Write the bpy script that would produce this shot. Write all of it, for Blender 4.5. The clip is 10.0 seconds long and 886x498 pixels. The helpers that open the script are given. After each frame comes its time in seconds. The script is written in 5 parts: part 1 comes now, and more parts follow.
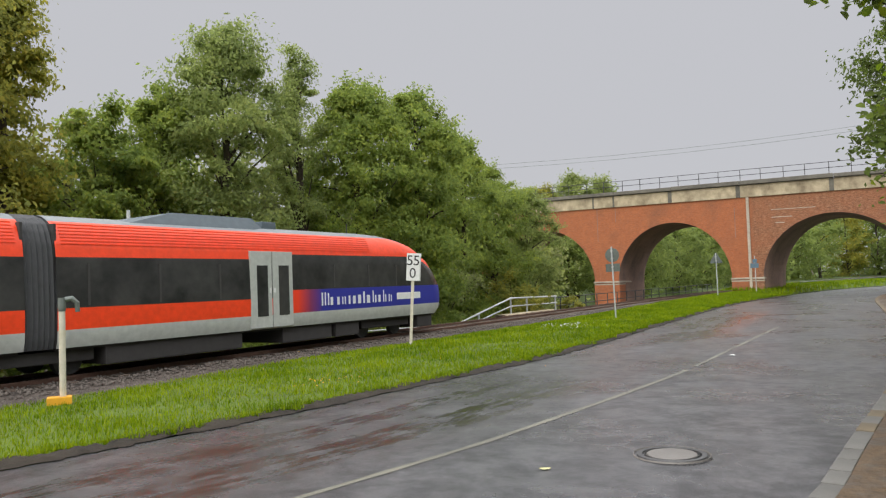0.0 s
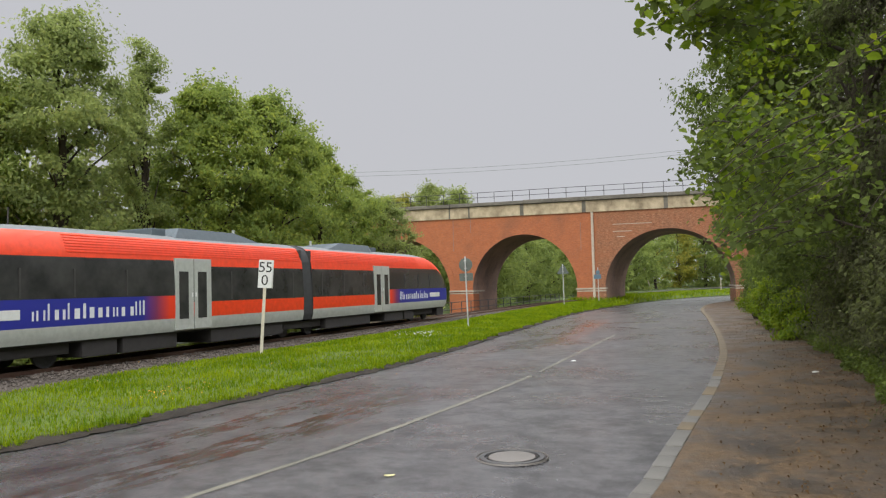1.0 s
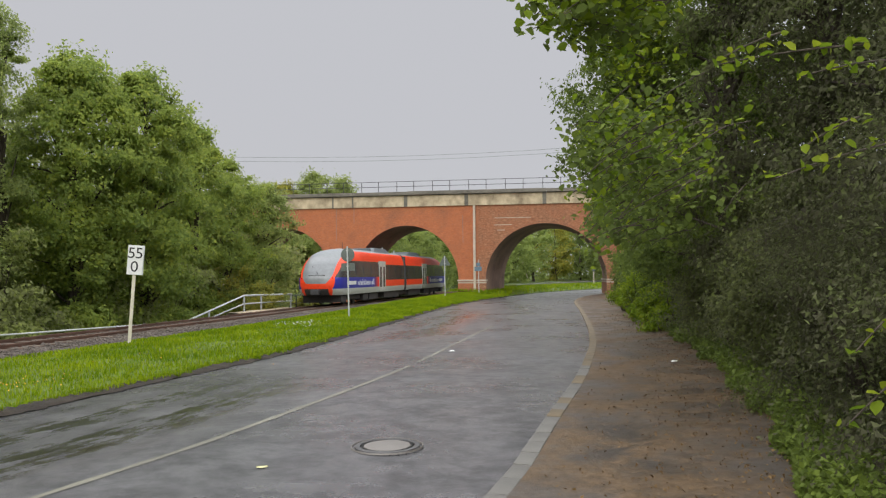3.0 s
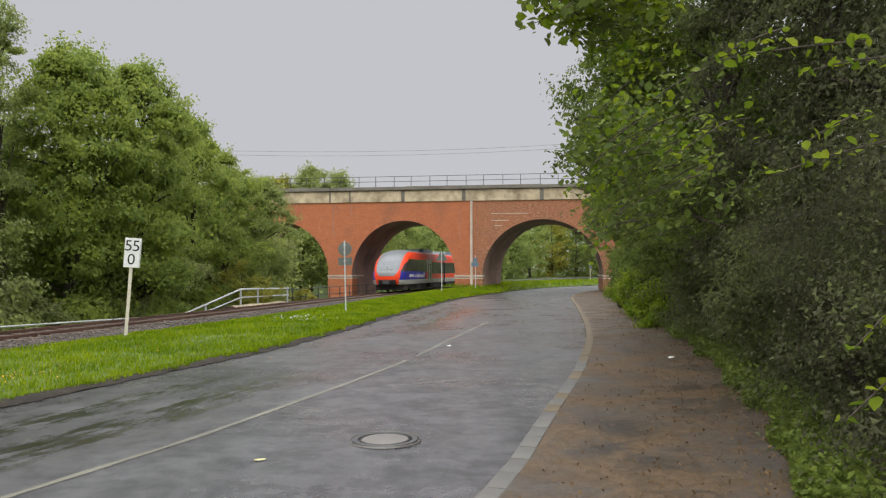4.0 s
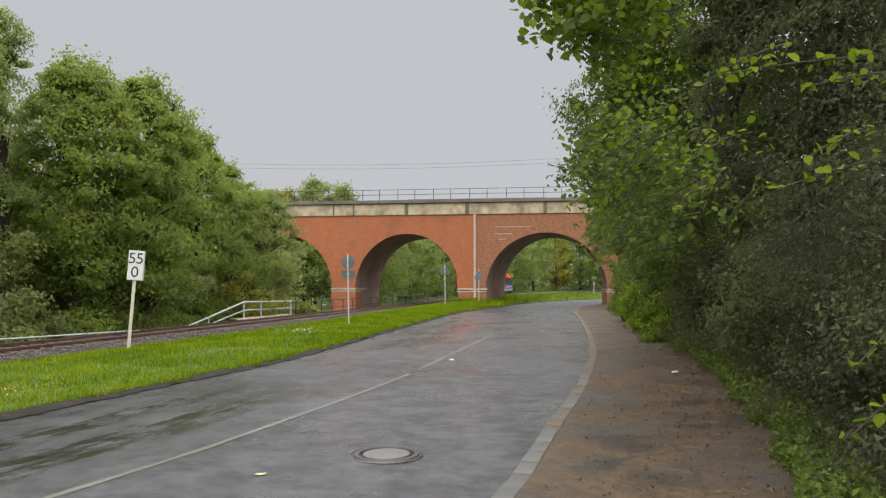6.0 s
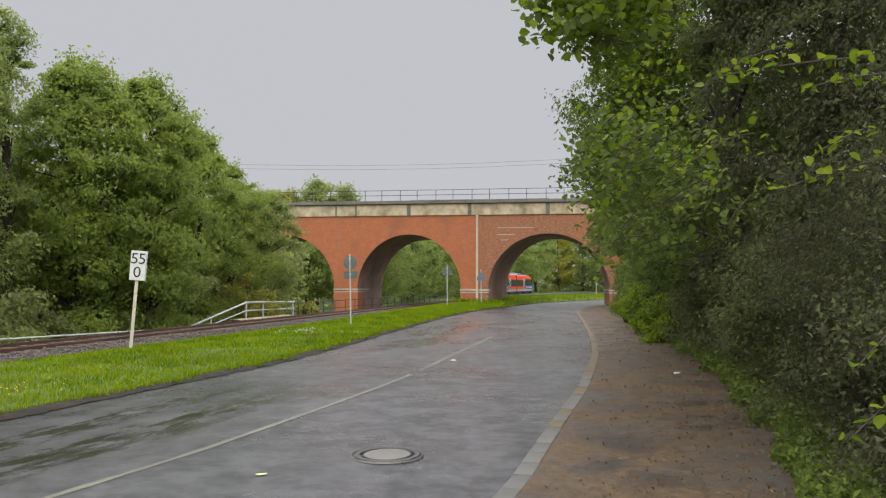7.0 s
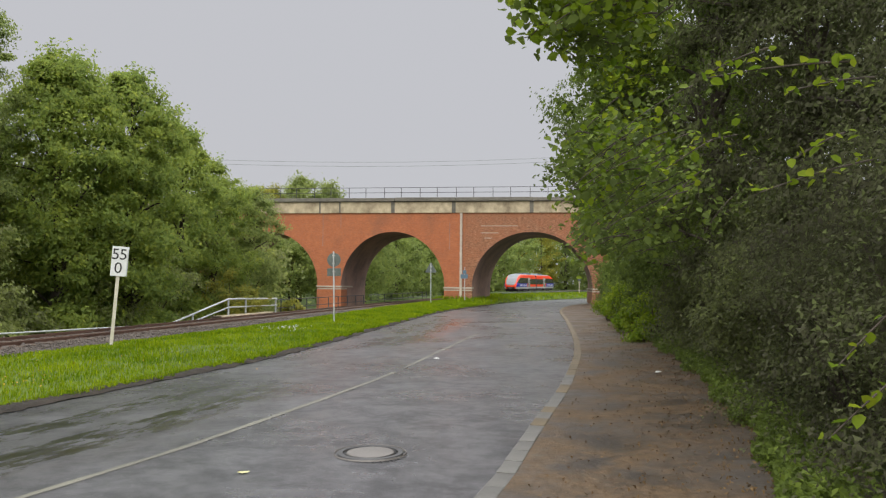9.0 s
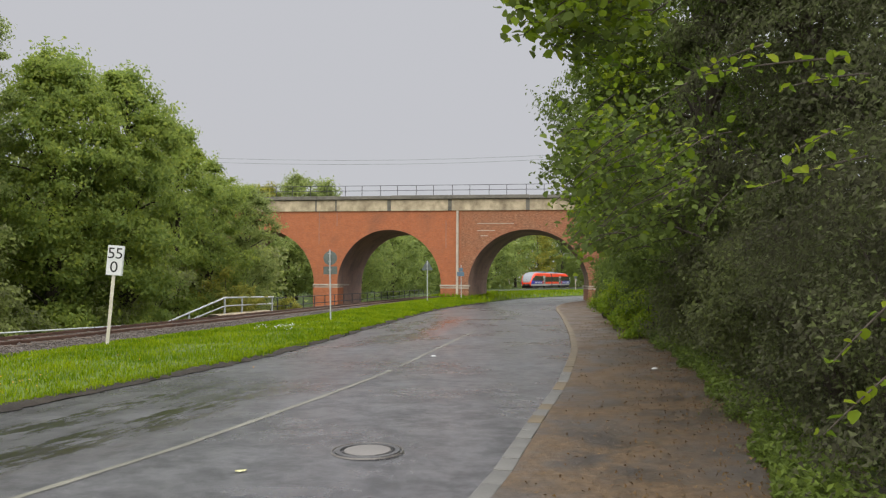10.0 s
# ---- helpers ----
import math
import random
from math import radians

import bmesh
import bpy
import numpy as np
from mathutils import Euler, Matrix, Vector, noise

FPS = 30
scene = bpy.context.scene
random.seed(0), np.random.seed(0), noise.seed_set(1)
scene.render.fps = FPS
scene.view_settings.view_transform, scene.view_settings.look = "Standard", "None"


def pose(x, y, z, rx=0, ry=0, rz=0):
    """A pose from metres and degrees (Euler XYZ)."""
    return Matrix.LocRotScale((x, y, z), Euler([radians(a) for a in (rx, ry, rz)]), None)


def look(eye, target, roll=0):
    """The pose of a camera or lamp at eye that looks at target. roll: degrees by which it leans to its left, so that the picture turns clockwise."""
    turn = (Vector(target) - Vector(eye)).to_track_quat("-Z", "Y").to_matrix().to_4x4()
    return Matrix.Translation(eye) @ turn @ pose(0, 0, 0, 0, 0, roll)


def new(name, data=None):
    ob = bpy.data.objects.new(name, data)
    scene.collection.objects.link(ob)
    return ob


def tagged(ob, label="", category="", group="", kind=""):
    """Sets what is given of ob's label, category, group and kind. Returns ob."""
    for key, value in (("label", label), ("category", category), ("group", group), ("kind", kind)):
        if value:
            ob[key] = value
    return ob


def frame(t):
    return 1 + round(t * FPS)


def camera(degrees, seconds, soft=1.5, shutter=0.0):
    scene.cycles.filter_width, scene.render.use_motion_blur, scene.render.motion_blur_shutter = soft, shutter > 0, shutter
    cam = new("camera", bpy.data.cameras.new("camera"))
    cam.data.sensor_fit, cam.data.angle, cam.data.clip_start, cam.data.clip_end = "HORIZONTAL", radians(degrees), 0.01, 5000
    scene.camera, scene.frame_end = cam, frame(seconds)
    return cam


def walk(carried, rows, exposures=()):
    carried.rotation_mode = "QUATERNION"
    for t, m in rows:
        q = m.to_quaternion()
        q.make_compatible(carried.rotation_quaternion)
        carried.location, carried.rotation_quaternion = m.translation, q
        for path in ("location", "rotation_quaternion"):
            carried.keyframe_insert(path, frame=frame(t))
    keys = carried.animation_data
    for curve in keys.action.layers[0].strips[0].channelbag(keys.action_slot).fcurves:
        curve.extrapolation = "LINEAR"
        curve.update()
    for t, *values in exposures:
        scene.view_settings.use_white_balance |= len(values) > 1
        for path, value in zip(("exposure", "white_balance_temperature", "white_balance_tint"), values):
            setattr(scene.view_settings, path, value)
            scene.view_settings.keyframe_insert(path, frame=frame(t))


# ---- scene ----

# camera: held at eye height on the footway, panning to the right after the train
cam = camera(61.4, 10.0, soft=1.25)


def held(x, y, z, yaw, pitch, roll):
    return pose(x, y, z, 90 + pitch, 0, yaw) @ pose(0, 0, 0, 0, 0, roll)


PATH = [
    (0.0, held(-0.134, 0.009, 1.856, 20.26, 2.76, -2.20)),
    (0.3, held(-0.095, 0.000, 1.850, 15.54, 2.75, -1.45)),
    (0.5, held(-0.080, -0.005, 1.845, 12.64, 2.59, -0.98)),
    (1.0, held(-0.037, 0.010, 1.845, 9.38, 3.03, -1.75)),
    (1.3, held(-0.020, 0.015, 1.842, 7.53, 2.93, -2.22)),
    (1.5, held(-0.005, 0.015, 1.845, 6.60, 2.94, -2.39)),
    (2.0, held(0.007, 0.012, 1.848, 4.20, 3.82, -2.66)),
    (2.5, held(0.012, 0.000, 1.842, 2.48, 3.66, -2.27)),
    (2.7, held(0.012, -0.008, 1.842, 1.11, 2.70, -1.49)),
    (3.3, held(-0.010, -0.006, 1.832, 0.35, 2.00, -0.80)),
    (4.0, held(-0.022, -0.004, 1.826, 0.21, 1.75, -0.49)),
    (4.5, held(-0.018, 0.002, 1.830, 0.49, 2.11, -0.72)),
    (5.0, held(-0.020, 0.004, 1.832, 0.64, 2.49, -0.45)),
    (5.5, held(-0.018, 0.000, 1.834, 0.42, 2.68, -0.39)),
    (6.2, held(-0.004, 0.000, 1.832, 0.52, 2.78, -0.30)),
    (7.0, held(0.008, 0.001, 1.831, 0.67, 2.82, -0.25)),
    (7.5, held(0.004, 0.000, 1.833, 0.40, 2.75, -0.11)),
    (8.0, held(0.002, 0.000, 1.838, 0.00, 2.56, -0.02)),
    (8.5, held(-0.002, -0.002, 1.838, -0.28, 2.64, 0.20)),
    (9.0, held(-0.003, -0.002, 1.838, -0.58, 2.64, 0.12)),
    (9.5, held(-0.003, -0.002, 1.838, -0.73, 2.48, -0.18)),
    (10.0, held(-0.002, -0.004, 1.838, -0.86, 2.47, -0.11)),
]
walk(cam, PATH)

# ---------------------------------------------------------------- light: rainy, overcast
world = bpy.data.worlds.new("overcast_sky")
scene.world = world
world.use_nodes = True
wn, wl = world.node_tree.nodes, world.node_tree.links
wn.clear()
sky = wn.new("ShaderNodeTexSky")
sky.sky_type, sky.sun_disc = "NISHITA", False
sky.sun_elevation, sky.sun_rotation = radians(48), radians(200)
sky_dim = wn.new("ShaderNodeVectorMath")
sky_dim.operation = "SCALE"
sky_dim.inputs["Scale"].default_value = 0.05
wl.new(sky.outputs[0], sky_dim.inputs[0])
tc = wn.new("ShaderNodeTexCoord")
sep = wn.new("ShaderNodeSeparateXYZ")
wl.new(tc.outputs["Generated"], sep.inputs[0])
cloud = wn.new("ShaderNodeValToRGB")
cloud.color_ramp.elements[0].position, cloud.color_ramp.elements[0].color = 0.0, (0.57, 0.57, 0.60, 1)
cloud.color_ramp.elements[1].position, cloud.color_ramp.elements[1].color = 1.0, (2.9, 2.9, 2.95, 1)
for at_z, tone in ((0.40, (0.58, 0.585, 0.62, 1)), (0.50, (1.95, 1.95, 2.0, 1)), (0.72, (2.6, 2.6, 2.65, 1))):
    cloud.color_ramp.elements.new(at_z).color = tone
wl.new(sep.outputs["Z"], cloud.inputs[0])
blend = wn.new("ShaderNodeMixRGB")
blend.inputs[0].default_value = 0.93
wl.new(sky_dim.outputs[0], blend.inputs[1])
wl.new(cloud.outputs[0], blend.inputs[2])
bg = wn.new("ShaderNodeBackground")
bg.inputs["Strength"].default_value = 1.0
wl.new(blend.outputs[0], bg.inputs[0])
wout = wn.new("ShaderNodeOutputWorld")
wl.new(bg.outputs[0], wout.inputs[0])

sun_data = bpy.data.lights.new("sun", "SUN")
sun_data.energy, sun_data.angle, sun_data.color = 1.5, radians(60), (1.0, 0.96, 0.88)
sun = new("sun", sun_data)
sun.matrix_world = look((-15, -50, 40), (0, 10, 0))

# ---------------------------------------------------------------- materials
def ramp(nt, fac, stops):
    r = nt.nodes.new("ShaderNodeValToRGB")
    e = r.color_ramp.elements
    e[0].position, e[0].color = stops[0][0], (*stops[0][1], 1)
    e[1].position, e[1].color = stops[-1][0], (*stops[-1][1], 1)
    for p, c in stops[1:-1]:
        e.new(p).color = (*c, 1)
    nt.links.new(fac, r.inputs[0])
    return r.outputs[0]


def tex_noise(nt, scale, detail=4, rough=0.6, stretch=(1, 1, 1), space="Object"):
    co = nt.nodes.new("ShaderNodeTexCoord")
    mp = nt.nodes.new("ShaderNodeMapping")
    mp.inputs["Scale"].default_value = stretch
    nt.links.new(co.outputs[space], mp.inputs[0])
    n = nt.nodes.new("ShaderNodeTexNoise")
    n.inputs["Scale"].default_value, n.inputs["Detail"].default_value, n.inputs["Roughness"].default_value = scale, detail, rough
    nt.links.new(mp.outputs[0], n.inputs["Vector"])
    return n.outputs["Fac"]


def mixc(nt, fac, a, b, mode="MIX"):
    m = nt.nodes.new("ShaderNodeMixRGB")
    m.blend_type = mode
    for k, v in ((0, fac), (1, a), (2, b)):
        if isinstance(v, bpy.types.NodeSocket):
            nt.links.new(v, m.inputs[k])
        elif k == 0:
            m.inputs[0].default_value = v
        else:
            m.inputs[k].default_value = (*v, 1)
    return m.outputs[0]


def base(name):
    m = bpy.data.materials.new(name)
    m.use_nodes = True
    return m, m.node_tree, m.node_tree.nodes["Principled BSDF"]


def surface(name, dark, light, scale, rough=0.6, bump=0.0, metal=0.0, big=0.6, big_amount=0.4, vary=0.0, stretch=(1, 1, 1), coat=0.0, rough2=None):
    """Two-scale procedural surface: grain between two colours, large stains over it, fine relief."""
    m, nt, p = base(name)
    fine = tex_noise(nt, scale, 5, 0.65, stretch)
    large = tex_noise(nt, big, 3, 0.55)
    col = ramp(nt, fine, [(0.3, dark), (0.7, light)])
    stain = ramp(nt, large, [(0.35, tuple(0.72 * c for c in dark)), (0.62, light)])
    col = mixc(nt, big_amount, col, stain)
    if vary:
        oi = nt.nodes.new("ShaderNodeObjectInfo")
        col = mixc(nt, vary, col, ramp(nt, oi.outputs["Random"], [(0, tuple(0.55 * c for c in dark)), (1, tuple(min(1, 1.25 * c) for c in light))]))
    nt.links.new(col, p.inputs["Base Color"])
    p.inputs["Metallic"].default_value = metal
    p.inputs["Roughness"].default_value = rough
    if rough2 is not None:
        nt.links.new(ramp(nt, large, [(0.35, (rough,) * 3), (0.65, (rough2,) * 3)]), p.inputs["Roughness"])
    p.inputs["Coat Weight"].default_value = coat
    p.inputs["Coat Roughness"].default_value = 0.15
    if bump:
        b = nt.nodes.new("ShaderNodeBump")
        b.inputs["Strength"].default_value, b.inputs["Distance"].default_value = 1.0, bump
        nt.links.new(fine, b.inputs["Height"])
        nt.links.new(b.outputs[0], p.inputs["Normal"])
    return m


def leaf_material(name, stops, translucent=0.3, rough=0.45):
    m, nt, p = base(name)
    geo = nt.nodes.new("ShaderNodeNewGeometry")
    col = ramp(nt, geo.outputs["Random Per Island"], stops)
    big = tex_noise(nt, 0.55, 3, 0.6)
    col = mixc(nt, 0.4, col, ramp(nt, big, [(0.34, tuple(0.7 * c for c in stops[0][1])), (0.66, stops[-1][1])]), "MIX")
    nt.links.new(col, p.inputs["Base Color"])
    p.inputs["Roughness"].default_value = rough
    p.inputs["Specular IOR Level"].default_value = 0.1
    tr = nt.nodes.new("ShaderNodeBsdfTranslucent")
    nt.links.new(col, tr.inputs[0])
    mx = nt.nodes.new("ShaderNodeMixShader")
    mx.inputs[0].default_value = translucent
    out = nt.nodes["Material Output"]
    nt.links.new(p.outputs[0], mx.inputs[1])
    nt.links.new(tr.outputs[0], mx.inputs[2])
    nt.links.new(mx.outputs[0], out.inputs[0])
    return m


def plain(name, colour, rough=0.5, metal=0.0, coat=0.0):
    m, nt, p = base(name)
    n = tex_noise(nt, 6, 4, 0.6)
    nt.links.new(ramp(nt, n, [(0.3, tuple(0.86 * c for c in colour)), (0.7, tuple(min(1, 1.06 * c) for c in colour))]), p.inputs["Base Color"])
    p.inputs["Roughness"].default_value, p.inputs["Metallic"].default_value, p.inputs["Coat Weight"].default_value = rough, metal, coat
    return m


def asphalt_material():
    m, nt, p = base("wet_asphalt")
    grit = tex_noise(nt, 130, 3, 0.7)
    streak = tex_noise(nt, 0.9, 4, 0.6, (1.0, 0.35, 1))
    patch = tex_noise(nt, 0.35, 3, 0.5)
    mottle = tex_noise(nt, 3.4, 6, 0.78)
    cloudy = tex_noise(nt, 1.7, 5, 0.7)
    col = ramp(nt, grit, [(0.3, (0.022, 0.023, 0.026)), (0.72, (0.080, 0.079, 0.083))])
    col = mixc(nt, 0.45, col, ramp(nt, streak, [(0.36, (0.013, 0.013, 0.015)), (0.64, (0.090, 0.089, 0.093))]))
    col = mixc(nt, 0.30, col, ramp(nt, mottle, [(0.36, (0.016, 0.016, 0.018)), (0.64, (0.085, 0.084, 0.088))]))
    col = mixc(nt, 0.25, col, ramp(nt, cloudy, [(0.40, (0.012, 0.012, 0.014)), (0.60, (0.120, 0.119, 0.125))]))
    # wet lanes and a painted red reflection: metres from the left edge in U, along the road in V
    uv = nt.nodes.new("ShaderNodeUVMap")
    sx = nt.nodes.new("ShaderNodeSeparateXYZ")
    nt.links.new(uv.outputs[0], sx.inputs[0])
    mp = nt.nodes.new("ShaderNodeMapping")
    mp.inputs["Scale"].default_value = (4.6, 1.3, 1)
    nt.links.new(uv.outputs[0], mp.inputs[0])
    rag = nt.nodes.new("ShaderNodeTexNoise")
    rag.inputs["Scale"].default_value, rag.inputs["Detail"].default_value, rag.inputs["Roughness"].default_value = 1.0, 6, 0.72
    nt.links.new(mp.outputs[0], rag.inputs["Vector"])

    def band(sock, stops, lo, hi):
        mr = nt.nodes.new("ShaderNodeMapRange")
        mr.inputs["From Min"].default_value, mr.inputs["From Max"].default_value = lo, hi
        nt.links.new(sock, mr.inputs["Value"])
        return ramp(nt, mr.outputs[0], [(a, (v, v, v)) for a, v in stops])
    ragged = ramp(nt, rag.outputs["Fac"], [(0.42, (0, 0, 0)), (0.58, (0.9, 0.9, 0.9))])
    wet = mixc(nt, 1.0, band(sx.outputs["X"], [(0, 0.2), (0.06, 0.3), (0.13, 0.05), (0.19, 0.95), (0.24, 0.95), (0.29, 0.05), (0.34, 1), (0.42, 1), (0.47, 0.1), (0.6, 0)], 0, 7), ragged, "MULTIPLY")
    wet = mixc(nt, 1.0, wet, band(sx.outputs["Y"], [(0, 1), (0.19, 1), (0.24, 0.15), (0.36, 0.1), (0.44, 0.6), (0.62, 0.6), (0.70, 0)], 0, 60), "MULTIPLY")
    col = mixc(nt, wet, col, (0.022, 0.023, 0.016))
    # reddish reflection of the viaduct put into the asphalt colour, strongest at 26 to 36 m
    red_reflection = mixc(nt, 1.0, band(sx.outputs["X"], [(0.34, 0), (0.42, 0.9), (0.50, 0.8), (0.54, 0)], 0, 7), ragged, "MULTIPLY")
    red_reflection = mixc(nt, 1.0, red_reflection, band(sx.outputs["Y"], [(0, 0.0), (0.18, 0.05), (0.36, 0.15), (0.44, 0.8), (0.60, 0.8), (0.68, 0)], 0, 60), "MULTIPLY")
    col = mixc(nt, red_reflection, col, (0.20, 0.068, 0.042))
    nt.links.new(col, p.inputs["Base Color"])
    rgh = ramp(nt, patch, [(0.36, (0.22,) * 3), (0.64, (0.38,) * 3)])
    rgh = mixc(nt, 0.16, rgh, ramp(nt, mottle, [(0.40, (0.62,) * 3), (0.60, (0.20,) * 3)]))
    nt.links.new(mixc(nt, wet, rgh, (0.13, 0.13, 0.13)), p.inputs["Roughness"])
    gloss = mixc(nt, wet, ramp(nt, cloudy, [(0.38, (0.34,) * 3), (0.62, (0.66,) * 3)]), (0.55, 0.55, 0.55))
    nt.links.new(mixc(nt, red_reflection, gloss, (0.15, 0.15, 0.15)), p.inputs["Specular IOR Level"])
    b = nt.nodes.new("ShaderNodeBump")
    b.inputs["Strength"].default_value, b.inputs["Distance"].default_value = 0.5, 0.004
    nt.links.new(mixc(nt, wet, (0.5, 0.5, 0.5), (0.10, 0.10, 0.10)), b.inputs["Strength"])
    nt.links.new(grit, b.inputs["Height"])
    nt.links.new(b.outputs[0], p.inputs["Normal"])
    return m


def brick_material():
    m, nt, p = base("viaduct_brick")
    co = nt.nodes.new("ShaderNodeTexCoord")
    mp = nt.nodes.new("ShaderNodeMapping")
    mp.inputs["Rotation"].default_value = (radians(90), 0, 0)
    nt.links.new(co.outputs["Object"], mp.inputs[0])
    br = nt.nodes.new("ShaderNodeTexBrick")
    br.inputs["Color1"].default_value, br.inputs["Color2"].default_value = (0.50, 0.145, 0.050, 1), (0.33, 0.085, 0.034, 1)
    br.inputs["Mortar"].default_value = (0.30, 0.20, 0.15, 1)
    for key, v in (("Scale", 1.0), ("Mortar Size", 0.006), ("Brick Width", 0.25), ("Row Height", 0.083), ("Bias", 0.0)):
        br.inputs[key].default_value = v
    nt.links.new(mp.outputs[0], br.inputs["Vector"])
    soot = tex_noise(nt, 0.28, 4, 0.62)
    wash = tex_noise(nt, 1.5, 6, 0.75, (0.7, 1, 1.5))
    col = mixc(nt, 0.5, br.outputs["Color"], ramp(nt, wash, [(0.3, (0.27, 0.080, 0.034)), (0.7, (0.56, 0.185, 0.065))]))
    col = mixc(nt, ramp(nt, soot, [(0.50, (0, 0, 0)), (0.68, (0.7,) * 3)]), col, (0.16, 0.085, 0.055))
    speck = tex_noise(nt, 5.0, 6, 0.85, (0.8, 1, 2.2))
    col = mixc(nt, 0.35, col, ramp(nt, speck, [(0.36, (0.16, 0.055, 0.030)), (0.66, (0.62, 0.23, 0.095))]))
    sx = nt.nodes.new("ShaderNodeSeparateXYZ")
    nt.links.new(co.outputs["Object"], sx.inputs[0])
    mr = nt.nodes.new("ShaderNodeMapRange")
    mr.inputs["From Min"].default_value, mr.inputs["From Max"].default_value = 5.0, 5.6
    nt.links.new(sx.outputs["X"], mr.inputs["Value"])
    old = mixc(nt, 1.0, mr.outputs[0], ramp(nt, tex_noise(nt, 0.5, 5, 0.7), [(0.30, (0.40,) * 3), (0.62, (0.95,) * 3)]), "MULTIPLY")
    col = mixc(nt, old, col, ramp(nt, speck, [(0.38, (0.13, 0.070, 0.045)), (0.52, (0.30, 0.13, 0.065)), (0.66, (0.46, 0.30, 0.19))]))
    nt.links.new(col, p.inputs["Base Color"])
    p.inputs["Roughness"].default_value = 0.85
    b = nt.nodes.new("ShaderNodeBump")
    b.inputs["Strength"].default_value, b.inputs["Distance"].default_value = 0.6, 0.01
    nt.links.new(br.outputs["Fac"], b.inputs["Height"])
    b.invert = True
    nt.links.new(b.outputs[0], p.inputs["Normal"])
    return m


ASPHALT = asphalt_material()
BRICK = brick_material()
# vault brick, darker and greyer than the wall brick
BRICK_BROWN = surface("soffit_brick", (0.17, 0.120, 0.105), (0.36, 0.22, 0.17), 6, 0.9, 0.01, big=0.5, big_amount=0.5)
CONCRETE = surface("weathered_concrete", (0.21, 0.165, 0.105), (0.60, 0.50, 0.34), 2.2, 0.85, 0.008, big=0.7, big_amount=0.4, stretch=(1, 1, 0.8))
CONCRETE_DARK = surface("mossy_concrete_slab", (0.09, 0.085, 0.07), (0.20, 0.185, 0.155), 4, 0.9, 0.01, big=0.4)
STONE_PALE = surface("pale_impost_stone", (0.38, 0.32, 0.25), (0.56, 0.49, 0.40), 6, 0.8, 0.004)
GUTTER = surface("gutter_stone", (0.078, 0.075, 0.067), (0.155, 0.149, 0.134), 28, 0.55, 0.003, big=1.2, vary=0.14)
GUTTER_SOILED = surface("soiled_gutter_stone", (0.075, 0.058, 0.036), (0.19, 0.145, 0.085), 22, 0.7, 0.004, big=1.2, vary=0.2)


def earth_material():
    m, nt, p = base("wet_leafy_earth")
    fine, crumbs = tex_noise(nt, 38, 6, 0.85), tex_noise(nt, 7, 5, 0.7)
    wet, worn = tex_noise(nt, 0.85, 6, 0.72), tex_noise(nt, 0.45, 5, 0.7)
    col = ramp(nt, fine, [(0.32, (0.018, 0.013, 0.009)), (0.68, (0.21, 0.140, 0.075))])
    col = mixc(nt, 0.45, col, ramp(nt, crumbs, [(0.36, (0.030, 0.023, 0.018)), (0.64, (0.170, 0.115, 0.070))]))
    col = mixc(nt, ramp(nt, wet, [(0.38, (0.8,) * 3), (0.50, (0, 0, 0))]), col, (0.036, 0.033, 0.032))
    col = mixc(nt, ramp(nt, worn, [(0.46, (0, 0, 0)), (0.62, (0.8,) * 3)]), col, (0.075, 0.068, 0.062))
    nt.links.new(col, p.inputs["Base Color"])
    nt.links.new(ramp(nt, wet, [(0.42, (0.42,) * 3), (0.60, (0.8,) * 3)]), p.inputs["Roughness"])
    p.inputs["Specular IOR Level"].default_value = 0.2
    b = nt.nodes.new("ShaderNodeBump")
    b.inputs["Strength"].default_value, b.inputs["Distance"].default_value = 1.0, 0.022
    nt.links.new(crumbs, b.inputs["Height"])
    nt.links.new(b.outputs[0], p.inputs["Normal"])
    return m


DIRT = earth_material()
SOIL = surface("dark_verge_soil", (0.010, 0.008, 0.006), (0.040, 0.030, 0.019), 24, 1.0, 0.02, big=1.5)
BALLAST = surface("ballast", (0.028, 0.022, 0.018), (0.11, 0.088, 0.072), 22, 0.9, 0.03, big=1.0)
GRASS_BED = surface("grass_bed", (0.040, 0.072, 0.005), (0.105, 0.155, 0.008), 9, 0.9, 0.02, big=0.5, big_amount=0.35)
GRASS = leaf_material("grass_blade", [(0.0, (0.066, 0.145, 0.003)), (0.5, (0.150, 0.255, 0.004)), (1.0, (0.30, 0.36, 0.007))], 0.35, 0.5)
FIELD = surface("far_ground", (0.035, 0.060, 0.012), (0.085, 0.12, 0.025), 2.5, 0.95, 0.03, big=0.12, big_amount=0.4)
LINE_PAINT = surface("worn_line_paint", (0.055, 0.053, 0.042), (0.22, 0.21, 0.16), 30, 0.5, 0.001, big=0.6, big_amount=0.4)
RAIL_STEEL = surface("rusty_rail", (0.085, 0.045, 0.032), (0.19, 0.11, 0.08), 20, 0.6, 0.002, metal=0.3)
SLEEPER = surface("old_sleeper", (0.06, 0.045, 0.035), (0.15, 0.11, 0.085), 12, 0.85, 0.006, vary=0.3)
GALV = surface("galvanised_steel", (0.42, 0.44, 0.44), (0.66, 0.68, 0.68), 20, 0.45, 0.0, metal=0.25)
GALV_DULL = surface("dull_grey_sign_back", (0.085, 0.105, 0.095), (0.17, 0.195, 0.18), 9, 0.5, 0.0, metal=0.2)
DARK_STEEL = surface("dark_steel", (0.03, 0.03, 0.032), (0.085, 0.085, 0.09), 14, 0.6, 0.0, metal=0.3)
WHITE_PAINT = surface("white_enamel", (0.66, 0.67, 0.66), (0.80, 0.81, 0.80), 7, 0.4, 0.0, big_amount=0.2)
